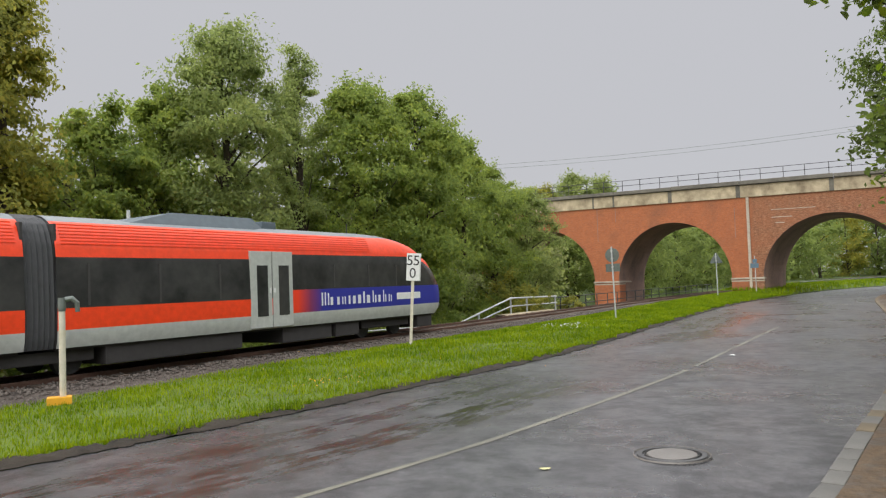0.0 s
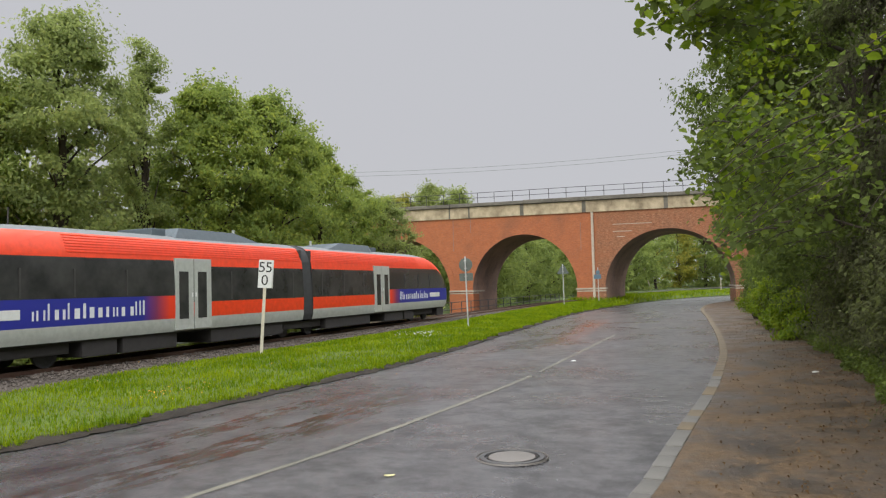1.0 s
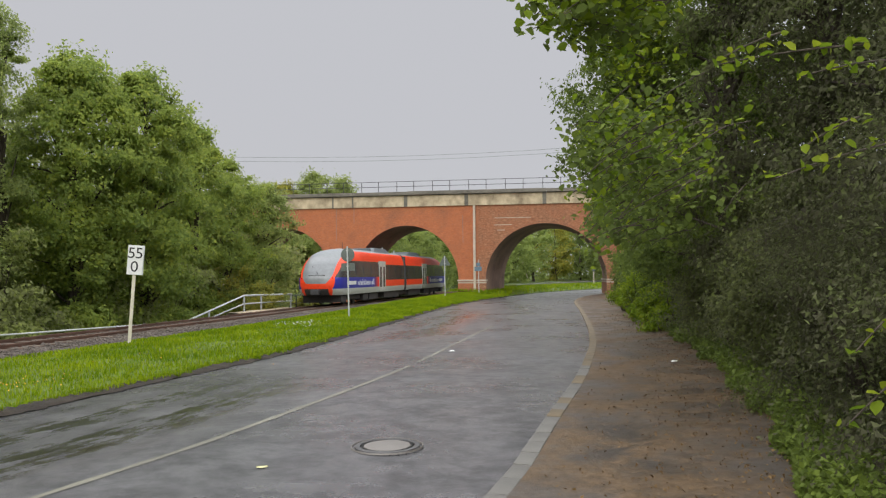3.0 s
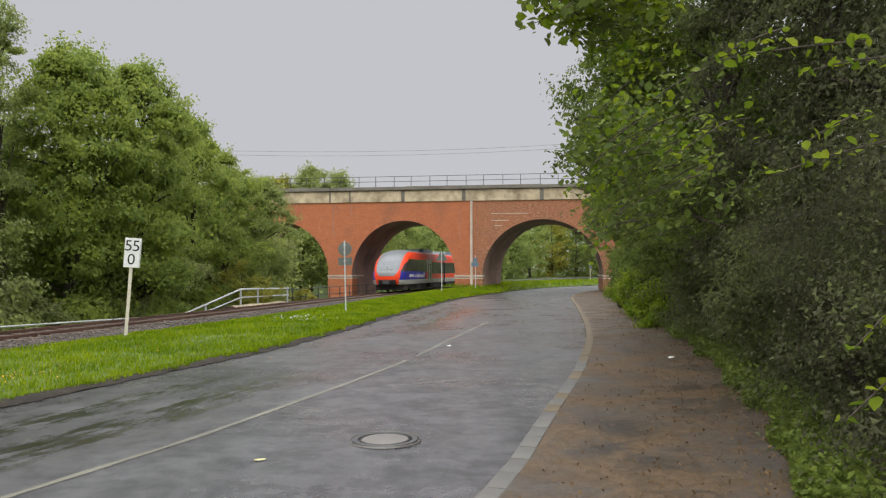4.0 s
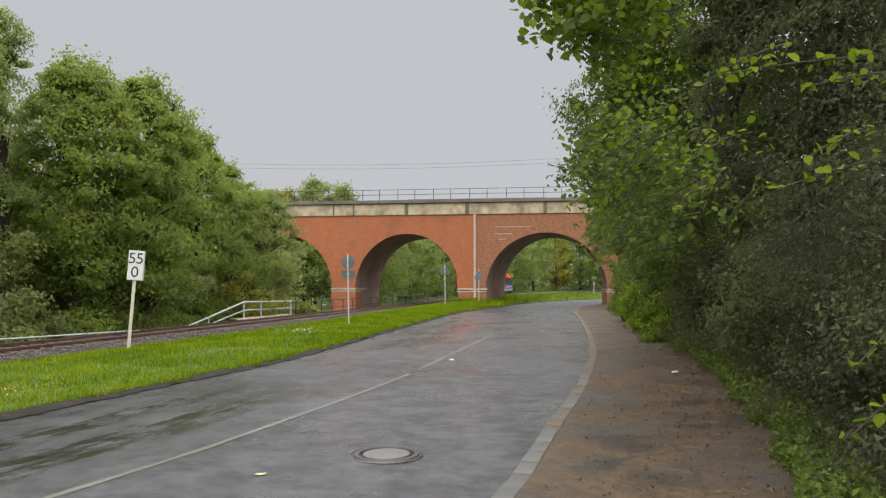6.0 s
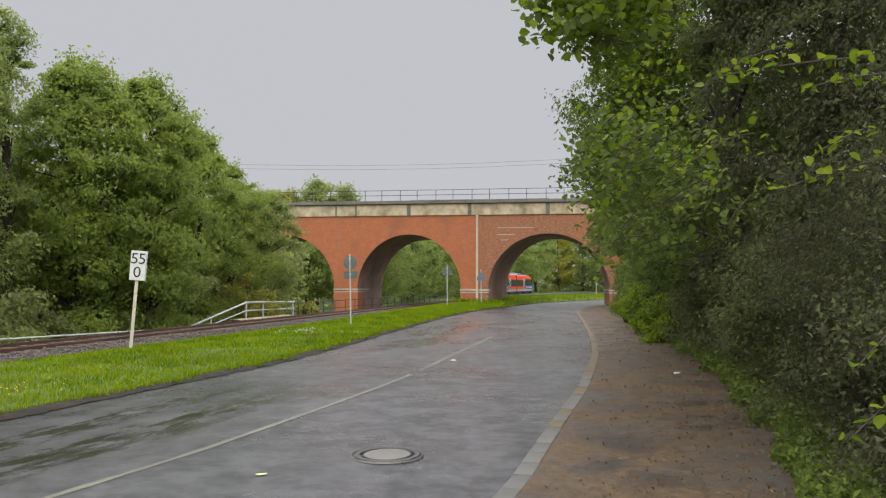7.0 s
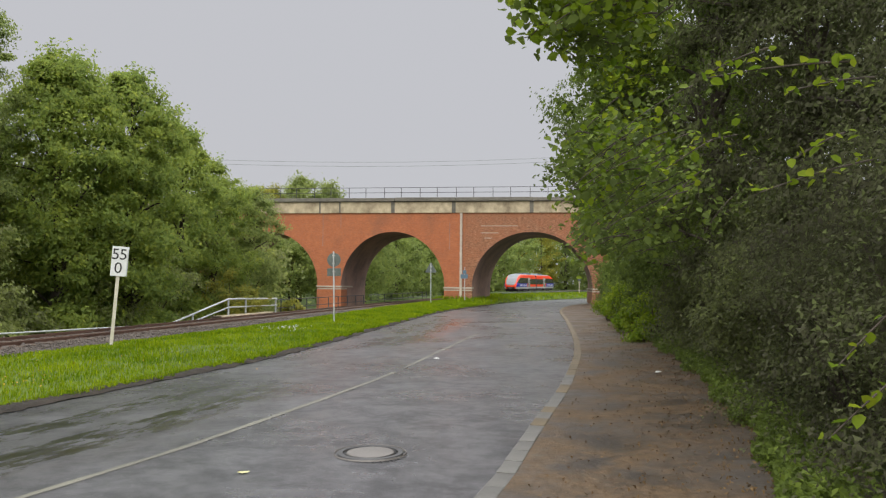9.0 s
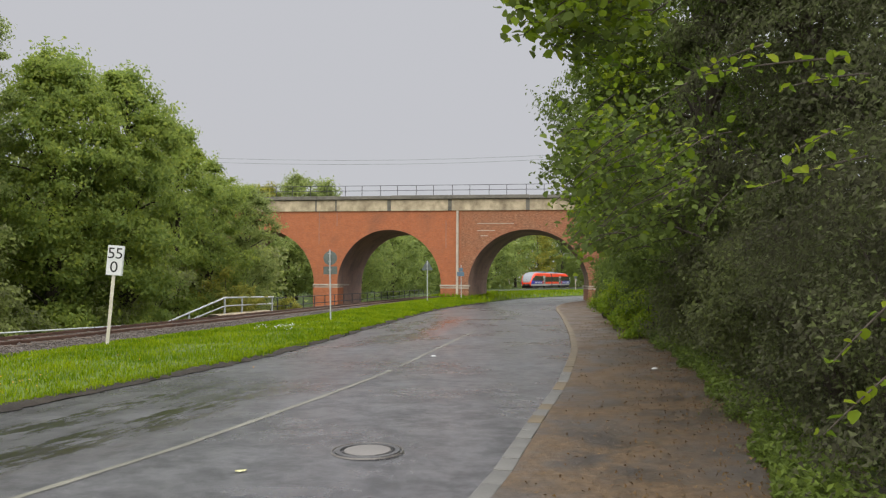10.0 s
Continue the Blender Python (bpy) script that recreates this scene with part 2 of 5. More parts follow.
POST_PAINT = surface("cream_post_paint", (0.50, 0.46, 0.36), (0.68, 0.64, 0.53), 11, 0.6, 0.001)
BLACK_PAINT = plain("black_lettering", (0.015, 0.015, 0.015), 0.5)
YELLOW = plain("yellow_plastic", (0.72, 0.36, 0.02), 0.5)
BLUE_SIGN = plain("faded_blue_sign", (0.10, 0.17, 0.23), 0.5)
IRON = surface("cast_iron", (0.035, 0.035, 0.036), (0.12, 0.12, 0.12), 40, 0.45, 0.003, metal=0.5)
COVER = surface("manhole_concrete", (0.11, 0.10, 0.09), (0.19, 0.175, 0.16), 45, 0.5, 0.002)
BARK = surface("bark", (0.03, 0.024, 0.018), (0.10, 0.08, 0.06), 14, 0.95, 0.02, stretch=(1, 1, 0.25))

LEAF_TREE = leaf_material("tree_leaf_green", [(0.0, (0.20, 0.28, 0.090)), (0.6, (0.28, 0.38, 0.090)), (1.0, (0.43, 0.48, 0.085))], 0.62, 0.6)
LEAF_YELLOW = leaf_material("tree_leaf_yellowing", [(0.0, (0.23, 0.26, 0.075)), (0.5, (0.33, 0.36, 0.075)), (1.0, (0.50, 0.43, 0.070))], 0.6, 0.6)
LEAF_WILLOW = leaf_material("tree_leaf_pale", [(0.0, (0.22, 0.28, 0.115)), (0.5, (0.31, 0.39, 0.125)), (1.0, (0.44, 0.49, 0.150))], 0.62, 0.6)
# leaf beyond the viaduct: distance haze put into the colour, paler and bluer
LEAF_FAR = leaf_material("hazed_valley_leaf", [(0.0, (0.22, 0.29, 0.115)), (0.5, (0.29, 0.37, 0.110)), (1.0, (0.38, 0.44, 0.11))], 0.62, 0.6)
# next two: the hedge's inner shade put into the leaf colour, deep then weaker
LEAF_DARK = leaf_material("shade_toned_leaf", [(0.0, (0.068, 0.062, 0.047)), (0.55, (0.104, 0.104, 0.060)), (1.0, (0.150, 0.185, 0.060))], 0.42, 0.8)
LEAF_SHADE = leaf_material("part_shade_toned_leaf", [(0.0, (0.135, 0.135, 0.085)), (0.55, (0.185, 0.200, 0.095)), (1.0, (0.25, 0.31, 0.085))], 0.5, 0.8)
LEAF_SCRUB = leaf_material("scrub_leaf", [(0.0, (0.27, 0.29, 0.155)), (0.55, (0.35, 0.39, 0.155)), (1.0, (0.44, 0.51, 0.130))], 0.62, 0.7)
LEAF_BRIGHT = leaf_material("hazel_leaf", [(0.0, (0.10, 0.18, 0.015)), (0.5, (0.18, 0.28, 0.020)), (1.0, (0.33, 0.39, 0.028))], 0.5, 0.45)
LEAF_MID = leaf_material("hedge_leaf", [(0.0, (0.090, 0.120, 0.042)), (0.55, (0.135, 0.190, 0.044)), (1.0, (0.21, 0.28, 0.046))], 0.45, 0.55)

TRAIN_RED = plain("train_red", (0.86, 0.060, 0.012), 0.45)
TRAIN_GREY = plain("train_light_grey", (0.46, 0.48, 0.45), 0.4, coat=0.2)
TRAIN_ROOF = plain("train_roof_grey", (0.18, 0.20, 0.21), 0.5)
TRAIN_GLASS = surface("tinted_glass", (0.016, 0.016, 0.017), (0.060, 0.060, 0.058), 1.6, 0.25, 0.0, big=0.9)
TRAIN_FAIRING = plain("roof_fairing_blue_grey", (0.10, 0.13, 0.15), 0.5)
# windscreen: the sky's pale reflection is put into the base colour
TRAIN_SCREEN = plain("windscreen_sky_sheen", (0.19, 0.205, 0.22), 0.3, coat=0.1)
TRAIN_APRON = plain("cab_front_grey", (0.20, 0.215, 0.225), 0.35, coat=0.2)
TAIL_RED = plain("tail_light_red", (0.75, 0.02, 0.02), 0.2)
TRAIN_BLACK = plain("underframe_black", (0.040, 0.037, 0.036), 0.8)
BELLOWS = plain("bellows_rubber", (0.060, 0.062, 0.066), 0.8)
LETTER_WHITE = plain("white_lettering", (0.75, 0.77, 0.80), 0.4)


def blue_to_red():
    """Side paint that fades from red beside the door to deep blue towards the cab."""
    m, nt, p = base("train_blue_fade")
    co = nt.nodes.new("ShaderNodeTexCoord")
    sx = nt.nodes.new("ShaderNodeSeparateXYZ")
    nt.links.new(co.outputs["Object"], sx.inputs[0])
    mr = nt.nodes.new("ShaderNodeMapRange")
    mr.inputs["From Min"].default_value, mr.inputs["From Max"].default_value = 7.9, 9.0
    nt.links.new(sx.outputs["X"], mr.inputs["Value"])
    nt.links.new(ramp(nt, mr.outputs[0], [(0.0, (0.80, 0.048, 0.010)), (0.5, (0.22, 0.03, 0.10)), (1.0, (0.022, 0.028, 0.29))]), p.inputs["Base Color"])
    p.inputs["Roughness"].default_value = 0.5
    return m


TRAIN_BLUE = blue_to_red()

# ---------------------------------------------------------------- mesh helpers
def link(name, bm, material, parent=None, label="", smooth=False):
    me = bpy.data.meshes.new(name)
    bm.normal_update()
    bm.to_mesh(me)
    bm.free()
    me.materials.append(material)
    if smooth:
        for f in me.polygons:
            f.use_smooth = True
    ob = new(name, me)
    if parent is not None:
        ob.parent = parent
    if label:
        ob["label"] = label
    return ob


def part(name, bm, material, parent, label="", smooth=False):
    return link(name, bm, material, parent, label, smooth)


def thing(name, m, label, category, group=""):
    ob = new(name)
    ob.matrix_basis = m
    ob.empty_display_size = 0.2
    return tagged(ob, label, category, group)


def add_box(bm, x0, x1, y0, y1, z0, z1, bevel=0.0):
    v = [bm.verts.new(p) for p in ((x0, y0, z0), (x1, y0, z0), (x1, y1, z0), (x0, y1, z0), (x0, y0, z1), (x1, y0, z1), (x1, y1, z1), (x0, y1, z1))]
    fs = [bm.faces.new([v[i] for i in q]) for q in ((0, 3, 2, 1), (4, 5, 6, 7), (0, 1, 5, 4), (1, 2, 6, 5), (2, 3, 7, 6), (3, 0, 4, 7))]
    if bevel:
        es = list({e for f in fs for e in f.edges})
        bmesh.ops.bevel(bm, geom=es, offset=bevel, segments=2, affect="EDGES", profile=0.7)
    return bm


def box(x0, x1, y0, y1, z0, z1, bevel=0.0):
    return add_box(bmesh.new(), x0, x1, y0, y1, z0, z1, bevel)


def add_tube(bm, pts, radii, seg=8, cap=True):
    """A round tube along points with a radius at each."""
    rings = []
    pts = [Vector(p) for p in pts]
    for i, p in enumerate(pts):
        d = (pts[min(i + 1, len(pts) - 1)] - pts[max(i - 1, 0)]).normalized()
        a = d.orthogonal().normalized()
        b = d.cross(a)
        if rings:
            ref = rings[-1][1]
            a = (ref - d * ref.dot(d)).normalized()
            b = d.cross(a)
        r = radii[i] if isinstance(radii, (list, tuple)) else radii
        rings.append(([bm.verts.new(p + (a * math.cos(k * math.tau / seg) + b * math.sin(k * math.tau / seg)) * r) for k in range(seg)], a))
    for (r0, _), (r1, _) in zip(rings, rings[1:]):
        for k in range(seg):
            bm.faces.new((r0[k], r0[(k + 1) % seg], r1[(k + 1) % seg], r1[k]))
    if cap:
        bm.faces.new(rings[0][0][::-1])
        bm.faces.new(rings[-1][0])
    return bm


def tube(pts, radii, seg=8):
    return add_tube(bmesh.new(), pts, radii, seg)


def spline(points, step=1.0):
    """Evenly sampled smooth curve in plan through the points, as an array of x, y."""
    p = np.array(points, float)
    p = np.vstack([2 * p[0] - p[1], p, 2 * p[-1] - p[-2]])
    out = []
    for i in range(1, len(p) - 2):
        t = np.linspace(0, 1, 24, endpoint=False)[:, None]
        a, b, c, d = p[i - 1:i + 3]
        out.append(0.5 * (2 * b + (c - a) * t + (2 * a - 5 * b + 4 * c - d) * t ** 2 + (3 * b - 3 * c + d - a) * t ** 3))
    q = np.vstack(out + [p[-2:-1]])
    s = np.r_[0, np.cumsum(np.hypot(*np.diff(q, axis=0).T))]
    n = max(2, int(s[-1] / step))
    u = np.linspace(0, s[-1], n)
    return np.stack([np.interp(u, s, q[:, 0]), np.interp(u, s, q[:, 1])], 1)


def strip(rows):
    """A bmesh sheet from rows of equally many 3D points."""
    bm = bmesh.new()
    vs = [[bm.verts.new(p) for p in r] for r in rows]
    for a, b in zip(vs, vs[1:]):
        for k in range(len(a) - 1):
            bm.faces.new((a[k], a[k + 1], b[k + 1], b[k]))
    bmesh.ops.recalc_face_normals(bm, faces=bm.faces)
    if sum(f.normal.z for f in bm.faces) < 0:
        bmesh.ops.reverse_faces(bm, faces=bm.faces)
    return bm


def mesh_arrays(name, verts, faces, material, parent=None):
    """Mesh from numpy arrays; all faces have the same number of corners."""
    me = bpy.data.meshes.new(name)
    n, k = faces.shape
    me.vertices.add(len(verts))
    me.vertices.foreach_set("co", verts.astype(np.float32).ravel())
    me.loops.add(n * k)
    me.loops.foreach_set("vertex_index", faces.astype(np.int32).ravel())
    me.polygons.add(n)
    me.polygons.foreach_set("loop_start", np.arange(0, n * k, k, dtype=np.int32))
    me.update(calc_edges=True)
    me.materials.append(material)
    ob = new(name, me)
    if parent is not None:
        ob.parent = parent
    return ob


def leaf_cloud(name, centres, size, rng, material, parent=None, droop=0.3, fine=False, slim=0.55, face=None):
    """Separate folded leaves at the centres, drooping; turned at random, or roughly towards face."""
    n = len(centres)
    yaw = rng.uniform(0, math.tau, n)
    pitch = rng.normal(-droop, 0.55, n)
    rollv = rng.normal(0, 0.6, n)
    L = np.stack([np.cos(yaw) * np.cos(pitch), np.sin(yaw) * np.cos(pitch), np.sin(pitch)], 1)
    side = np.stack([-np.sin(yaw), np.cos(yaw), np.zeros(n)], 1)
    up = np.cross(L, side)
    S = side * np.cos(rollv)[:, None] + up * np.sin(rollv)[:, None]
    N = np.cross(L, S)
    if face is not None:
        N = face / (np.linalg.norm(face, axis=1)[:, None] + 1e-6) + rng.normal(0, 0.62, (n, 3))
        N /= np.linalg.norm(N, axis=1)[:, None]
        S = np.cross(N, rng.normal(0, 0.8, (n, 3)) + (0, 0, -0.7))
        S /= np.linalg.norm(S, axis=1)[:, None]
        L = np.cross(S, N)
    ln = (size * rng.uniform(0.6, 1.35, n))[:, None]
    w = ln * slim
    c = np.asarray(centres)
    if fine:
        prof = ((0.0, 0.0, 0.0), (0.28, 0.46, 0.10), (0.68, 0.40, 0.10), (1.0, 0.0, -0.08), (0.68, -0.40, 0.10), (0.28, -0.46, 0.10))
        v = np.stack([c + L * ln * (a - 0.5) + S * w * b + N * ln * d for a, b, d in prof], 1).reshape(-1, 3)
        base_i = np.arange(n)[:, None] * 6
        f = np.concatenate([base_i + np.array([[0, 1, 2, 3]]), base_i + np.array([[0, 3, 4, 5]])], 0)
    elif size < 0.07 or size >= 0.28:
        prof = ((0.0, -0.15, 0.0), (0.5, 0.68, 0.08), (1.0, -0.35, 0.0))
        v = np.stack([c + L * ln * (a - 0.5) + S * w * b + N * ln * d for a, b, d in prof], 1).reshape(-1, 3)
        f = np.arange(n)[:, None] * 3 + np.array([[0, 1, 2]])
    else:
        prof = ((0.0, 0.0, 0.0), (0.45, 0.5, 0.1), (1.0, 0.0, 0.0), (0.45, -0.5, 0.1))
        v = np.stack([c + L * ln * (a - 0.5) + S * w * b + N * ln * d for a, b, d in prof], 1).reshape(-1, 3)
        f = np.arange(n)[:, None] * 4 + np.array([[0, 1, 2, 3]])
    return mesh_arrays(name, v, f, material, parent)


def ball_points(rng, n, radius, flat=0.75):
    """Loose cluster: most leaves near a tilted shell, stragglers outside it."""
    d = rng.normal(size=(n, 3))
    d /= np.linalg.norm(d, axis=1)[:, None]
    r = np.clip(np.abs(rng.normal(0.62, 0.36, n)), 0, 1.15) * radius
    q = d * r[:, None] * (1, 1, flat * 0.62)
    tilt = rng.normal(0, 0.42, 2)
    q[:, 2] += q[:, 0] * tilt[0] + q[:, 1] * tilt[1]
    return q


# ---------------------------------------------------------------- lines of the plan
TRACK = np.array([-2.931299443660301e-10, 1.249286791828654e-07, -1.1532867922248003e-05, 0.00011158841989716072, 0.21865560700980274, -17.995022780386243])
BEND_Y = [60, 80, 100, 120, 140, 165, 190, 240]
BEND_SLOPE = [float(np.polyval(np.polyder(TRACK), 60)), 0.2182, 0.2153, 0.2431, 0.3061, 0.4083, 0.518, 0.737]
_ty = np.arange(-70, 250, 0.1)
_tx = np.polyval(TRACK, np.minimum(_ty, 60)) + np.cumsum(np.where(_ty > 60, np.interp(_ty, BEND_Y, BEND_SLOPE), 0)) * 0.1
_ts = np.r_[0, np.cumsum(np.hypot(np.diff(_tx), np.diff(_ty)))]
_ts -= np.interp(0, _ty, _ts)


def track(s, off=0.0):
    """Point of the track's centre line at the length s, off metres to its right."""
    x, y = np.interp(s, _ts, _tx), np.interp(s, _ts, _ty)
    dx, dy = np.interp(s + 0.5, _ts, _tx) - np.interp(s - 0.5, _ts, _tx), np.interp(s + 0.5, _ts, _ty) - np.interp(s - 0.5, _ts, _ty)
    n = math.hypot(dx, dy)
    return x + off * dy / n, y - off * dx / n


ROAD_LEFT = spline([(-22, -45), (-13, -15), (-9.6, 0), (-7.7, 6.2), (-6.2, 10.5), (-5.56, 12.9), (-4.65, 16.1), (-4.0, 18.8), (-3.2, 23.7), (-2.0, 32.5), (0.6, 48.8), (3.87, 61), (6.8, 71), (11.5, 82), (19.5, 93.5), (33, 105), (62, 120)])
ROAD_RIGHT = spline([(-14.5, -45), (-5.7, -15), (-1.8, 0), (0.32, 6.45), (0.71, 7.8), (1.35, 10.2), (2.09, 12.9), (2.9, 16.3), (3.78, 20.4), (4.93, 27.1), (6.5, 37.5), (8.66, 51.9), (11.6, 63), (16.5, 73), (25, 83.5), (38, 93), (66, 109)])
HEDGE_LINE = spline([(-12, -45), (-3.2, -15), (0.9, 0), (2.95, 6.45), (4.04, 10.4), (5.1, 14.8), (6.1, 20.4), (8.3, 34.9), (10.4, 48), (13.6, 60), (18.5, 71), (27, 81)])


def along(curve, y):
    """x of a plan curve where it passes y."""
    return float(np.interp(y, curve[:, 1], curve[:, 0]))


def resample(curve, n):
    s = np.r_[0, np.cumsum(np.hypot(*np.diff(curve, axis=0).T))]
    u = np.linspace(0, s[-1], n)
    return np.stack([np.interp(u, s, curve[:, 0]), np.interp(u, s, curve[:, 1])], 1)


def offset(curve, d):
    t = np.gradient(curve, axis=0)
    t /= np.hypot(*t.T)[:, None]
    return curve + np.stack([t[:, 1], -t[:, 0]], 1) * d


def verge_height(y, v):
    """Cross profile of the grass bank between road (v = 0) and ballast (v = 1)."""
    crown = np.interp(y, [0, 15, 30, 45, 55, 66], [0.05, 0.06, 0.13, 0.30, 0.40, 0.40])
    return 0.012 + crown * math.sin(math.pi * min(1, 0.02 + 0.98 * v)) ** 0.8


# ---------------------------------------------------------------- ground and road
def build_ground():
    xs = np.r_[-1500, -600, -250, -120, np.arange(-70, 71, 2.0), 120, 250, 600, 1500]
    ys = np.r_[-1500, -500, -150, np.arange(-60, 201, 2.0), 260, 400, 800, 1500]
    rows = []
    for y in ys:
        row = []
        for x in xs:
            z = -0.12
            off = x - np.interp(y, _ty, _tx)
            if off < -2:
                z += -1.5 * min(1, max(0, (-off - 2.6) / 4.0)) + 0.06 * max(0, min(60, -off - 16))
                if y > 100:
                    z = -0.12 + 0.03 * max(0, -off - 6)
            z += 0.03 * noise.noise(Vector((x * 0.2, y * 0.2, 0)))
            row.append((x, y, z))
        rows.append(row)
    g = link("ground", strip(rows), FIELD, smooth=True)
    tagged(g, "dark green rough ground under trees along the valley", "ground", kind="structure")


def build_road():
    n = 200
    a, b = resample(ROAD_LEFT, n), resample(ROAD_RIGHT, n)
    rows = []
    for p, q in zip(a, b):
        rows.append([(*(p + (q - p) * u), 0.05 * (1 - (2 * u - 1) ** 2) - 0.02) for u in np.linspace(0, 1, 9)])
    ob = link("road", strip(rows), ASPHALT, smooth=True)
    layer = ob.data.uv_layers.new(name="lanes")
    for lp in ob.data.loops:
        v = lp.vertex_index
        row, k = divmod(v, 9)
        layer.data[lp.index].uv = (np.hypot(*(b[row] - a[row])) * k / 8, ob.data.vertices[v].co.y)
    tagged(ob, "wet grey asphalt road bending under the viaduct", "road", kind="structure")


def road_point(y, u):
    xl, xr = along(ROAD_LEFT, y), along(ROAD_RIGHT, y)
    return xl + (xr - xl) * u


def verge_end(y):
    """Where the grass ends, in metres beside the track."""
    return float(np.interp(y, [6, 13, 18, 30], [4.2, 3.9, 3.35, 3.5]))


def build_verge():
    n = 190
    a = np.array([p for p in ROAD_LEFT if -30 < p[1] < 67])
    a = resample(a, n)
    rows = []
    for p in offset(a, -0.2):
        s = np.interp(p[1], _ty, _ts)
        q = np.array(track(s + 1.2, verge_end(p[1])))
        q[0] = max(q[0], -60)
        row = []
        for v in np.linspace(0, 1, 12):
            xy = p + (q - p) * v
            wob = 0.03 * noise.noise(Vector((xy[0] * 0.9, xy[1] * 0.9, 0)))
            row.append((*xy, verge_height(xy[1], v) + wob * min(1, 4 * v)))
        rows.append(row)
    tagged(link("verge", strip(rows), GRASS_BED, smooth=True), "bright green grass verge between road and railway", "verge", kind="structure")
    # bare soil lip along the road
    rng = np.random.default_rng(5)
    fine = resample(a, 900)
    lip = []
    for p, q in zip(offset(fine, 0.03), offset(fine, -0.34)):
        w = 0.13 * noise.noise(Vector((p[1] * 1.3, 0, 0))) + 0.06 * noise.noise(Vector((p[1] * 5.0, 3, 0))) + rng.normal(0, 0.03)
        row = []
        for v, z in ((0.0, -0.006), (0.22, 0.022), (0.55, 0.045), (1.0, 0.035)):
            e = (w if v < 0.3 else 0.4 * w) + rng.normal(0, 0.010)
            row.append((p[0] + (q[0] - p[0]) * v + e, p[1] + (q[1] - p[1]) * v, z + (rng.normal(0, 0.014) if v else 0)))
        lip.append(row)
    tagged(link("verge_edge", strip(lip), SOIL, smooth=True), "dark wet soil edge along the road", "verge edge", kind="structure")


def build_verge_grass():
    rng = np.random.default_rng(11)
    pts, hs = [], []
    while len(pts) < 120000:
        y = 3 + 63 * rng.uniform() ** 1.35
        v = rng.uniform(0.0, 1.0) if rng.uniform() < 0.88 else abs(rng.normal(0, 0.03))
        xl = along(ROAD_LEFT, y) - 0.15 + 0.13 * math.sin(2.1 * y) * math.sin(0.7 * y) + 0.14 * noise.noise(Vector((0, y * 3.1, 7)))
        s = np.interp(y, _ty, _ts)
        xr = track(s, verge_end(y) - 0.1)[0]
        x = xl + (xr - xl) * v
        pts.append((x, y, verge_height(y, v) - 0.02))
        hs.append((0.055 + 0.06 * noise.noise(Vector((x * 0.7, y * 0.7, 3))) + 0.075 * rng.uniform()) * (1.0 if v < 0.8 else 0.7))
    blades("grass_blades", np.array(pts), np.array(hs), rng, "short bright green grass on the verge")


def blades(name, base_pts, hs, rng, label, width=0.011):
    n = len(base_pts)
    yaw = rng.uniform(0, math.tau, n)
    lean = rng.uniform(0.1, 0.7, n) * hs
    w = width * rng.uniform(0.7, 1.6, n) * np.clip(base_pts[:, 1] / 14, 0.8, 3.2)
    sd = np.stack([np.cos(yaw), np.sin(yaw), 0 * yaw], 1)
    ld = np.stack([-np.sin(yaw), np.cos(yaw), 0 * yaw], 1)
    tip = base_pts + ld * lean[:, None] + np.stack([0 * hs, 0 * hs, np.maximum(hs, 0.03)], 1)
    v = np.stack([base_pts - sd * w[:, None], base_pts + sd * w[:, None], tip], 1).reshape(-1, 3)
    f = np.arange(n * 3).reshape(-1, 3)
    return tagged(mesh_arrays(name, v, f, GRASS), label, "grass", kind="stuff")


def build_path():
    a = np.array([p for p in ROAD_RIGHT if -30 < p[1] < 80])
    b = np.array([p for p in HEDGE_LINE if -30 < p[1] < 80])
    a, b = resample(offset(a, 0.195), 150), resample(offset(b, 0.9), 150)
    rows = []
    for p, q in zip(a, b):
        rows.append([(*(p + (q - p) * u), 0.012 + 0.05 * u * u + 0.02 * noise.noise(Vector((*(p + (q - p) * u), 0)) * 1.4) * min(1, 5 * u)) for u in np.linspace(0, 1, 10)])
    tagged(link("footway", strip(rows), DIRT, smooth=True), "wet brown earth footway strewn with leaf litter", "footway", kind="structure")


def build_track():
    bed = []
    for s in np.arange(-50, 246, 1.5):
        bed.append([(*track(s, o), z) for o, z in ((-3.4, -0.35), (-2.3, -0.08), (-1.6, -0.03), (0, -0.035), (1.6, -0.03), (2.15, -0.03), (3.3, 0.0), (3.9, 0.01), (4.9, -0.01))])
    tr = tagged(link("railway_track", strip(bed), BALLAST, smooth=True), "single railway track on grey-brown ballast", "railway track", kind="structure")
    for o in (-0.7525, 0.7525):
        rows = []
        for s in np.arange(-50, 246, 1.5):
            rows.append([(*track(s, o + a), z) for a, z in ((-0.06, -0.06), (-0.02, -0.03), (-0.035, 0.06), (-0.035, 0.10), (0.035, 0.10), (0.035, 0.06), (0.02, -0.03), (0.06, -0.06))])
        part("rail", strip(rows), RAIL_STEEL, tr, "rust-brown steel rail")
    return tr


def build_sleepers(tr):
    me = bpy.data.meshes.new("sleeper")
    bm = box(-1.3, 1.3, -0.13, 0.13, -0.12, 0.0, 0.015)
    bm.to_mesh(me)
    bm.free()
    me.materials.append(SLEEPER)
    for i in range(130):
        s = -6 + i * 0.65
        x, y = track(s)
        x2, y2 = track(s + 0.3)
        ob = new("sleeper", me)
        ob.matrix_basis = pose(x, y, 0.002, 0, 0, math.degrees(math.atan2(y2 - y, x2 - x)) - 90)
        ob.parent = tr


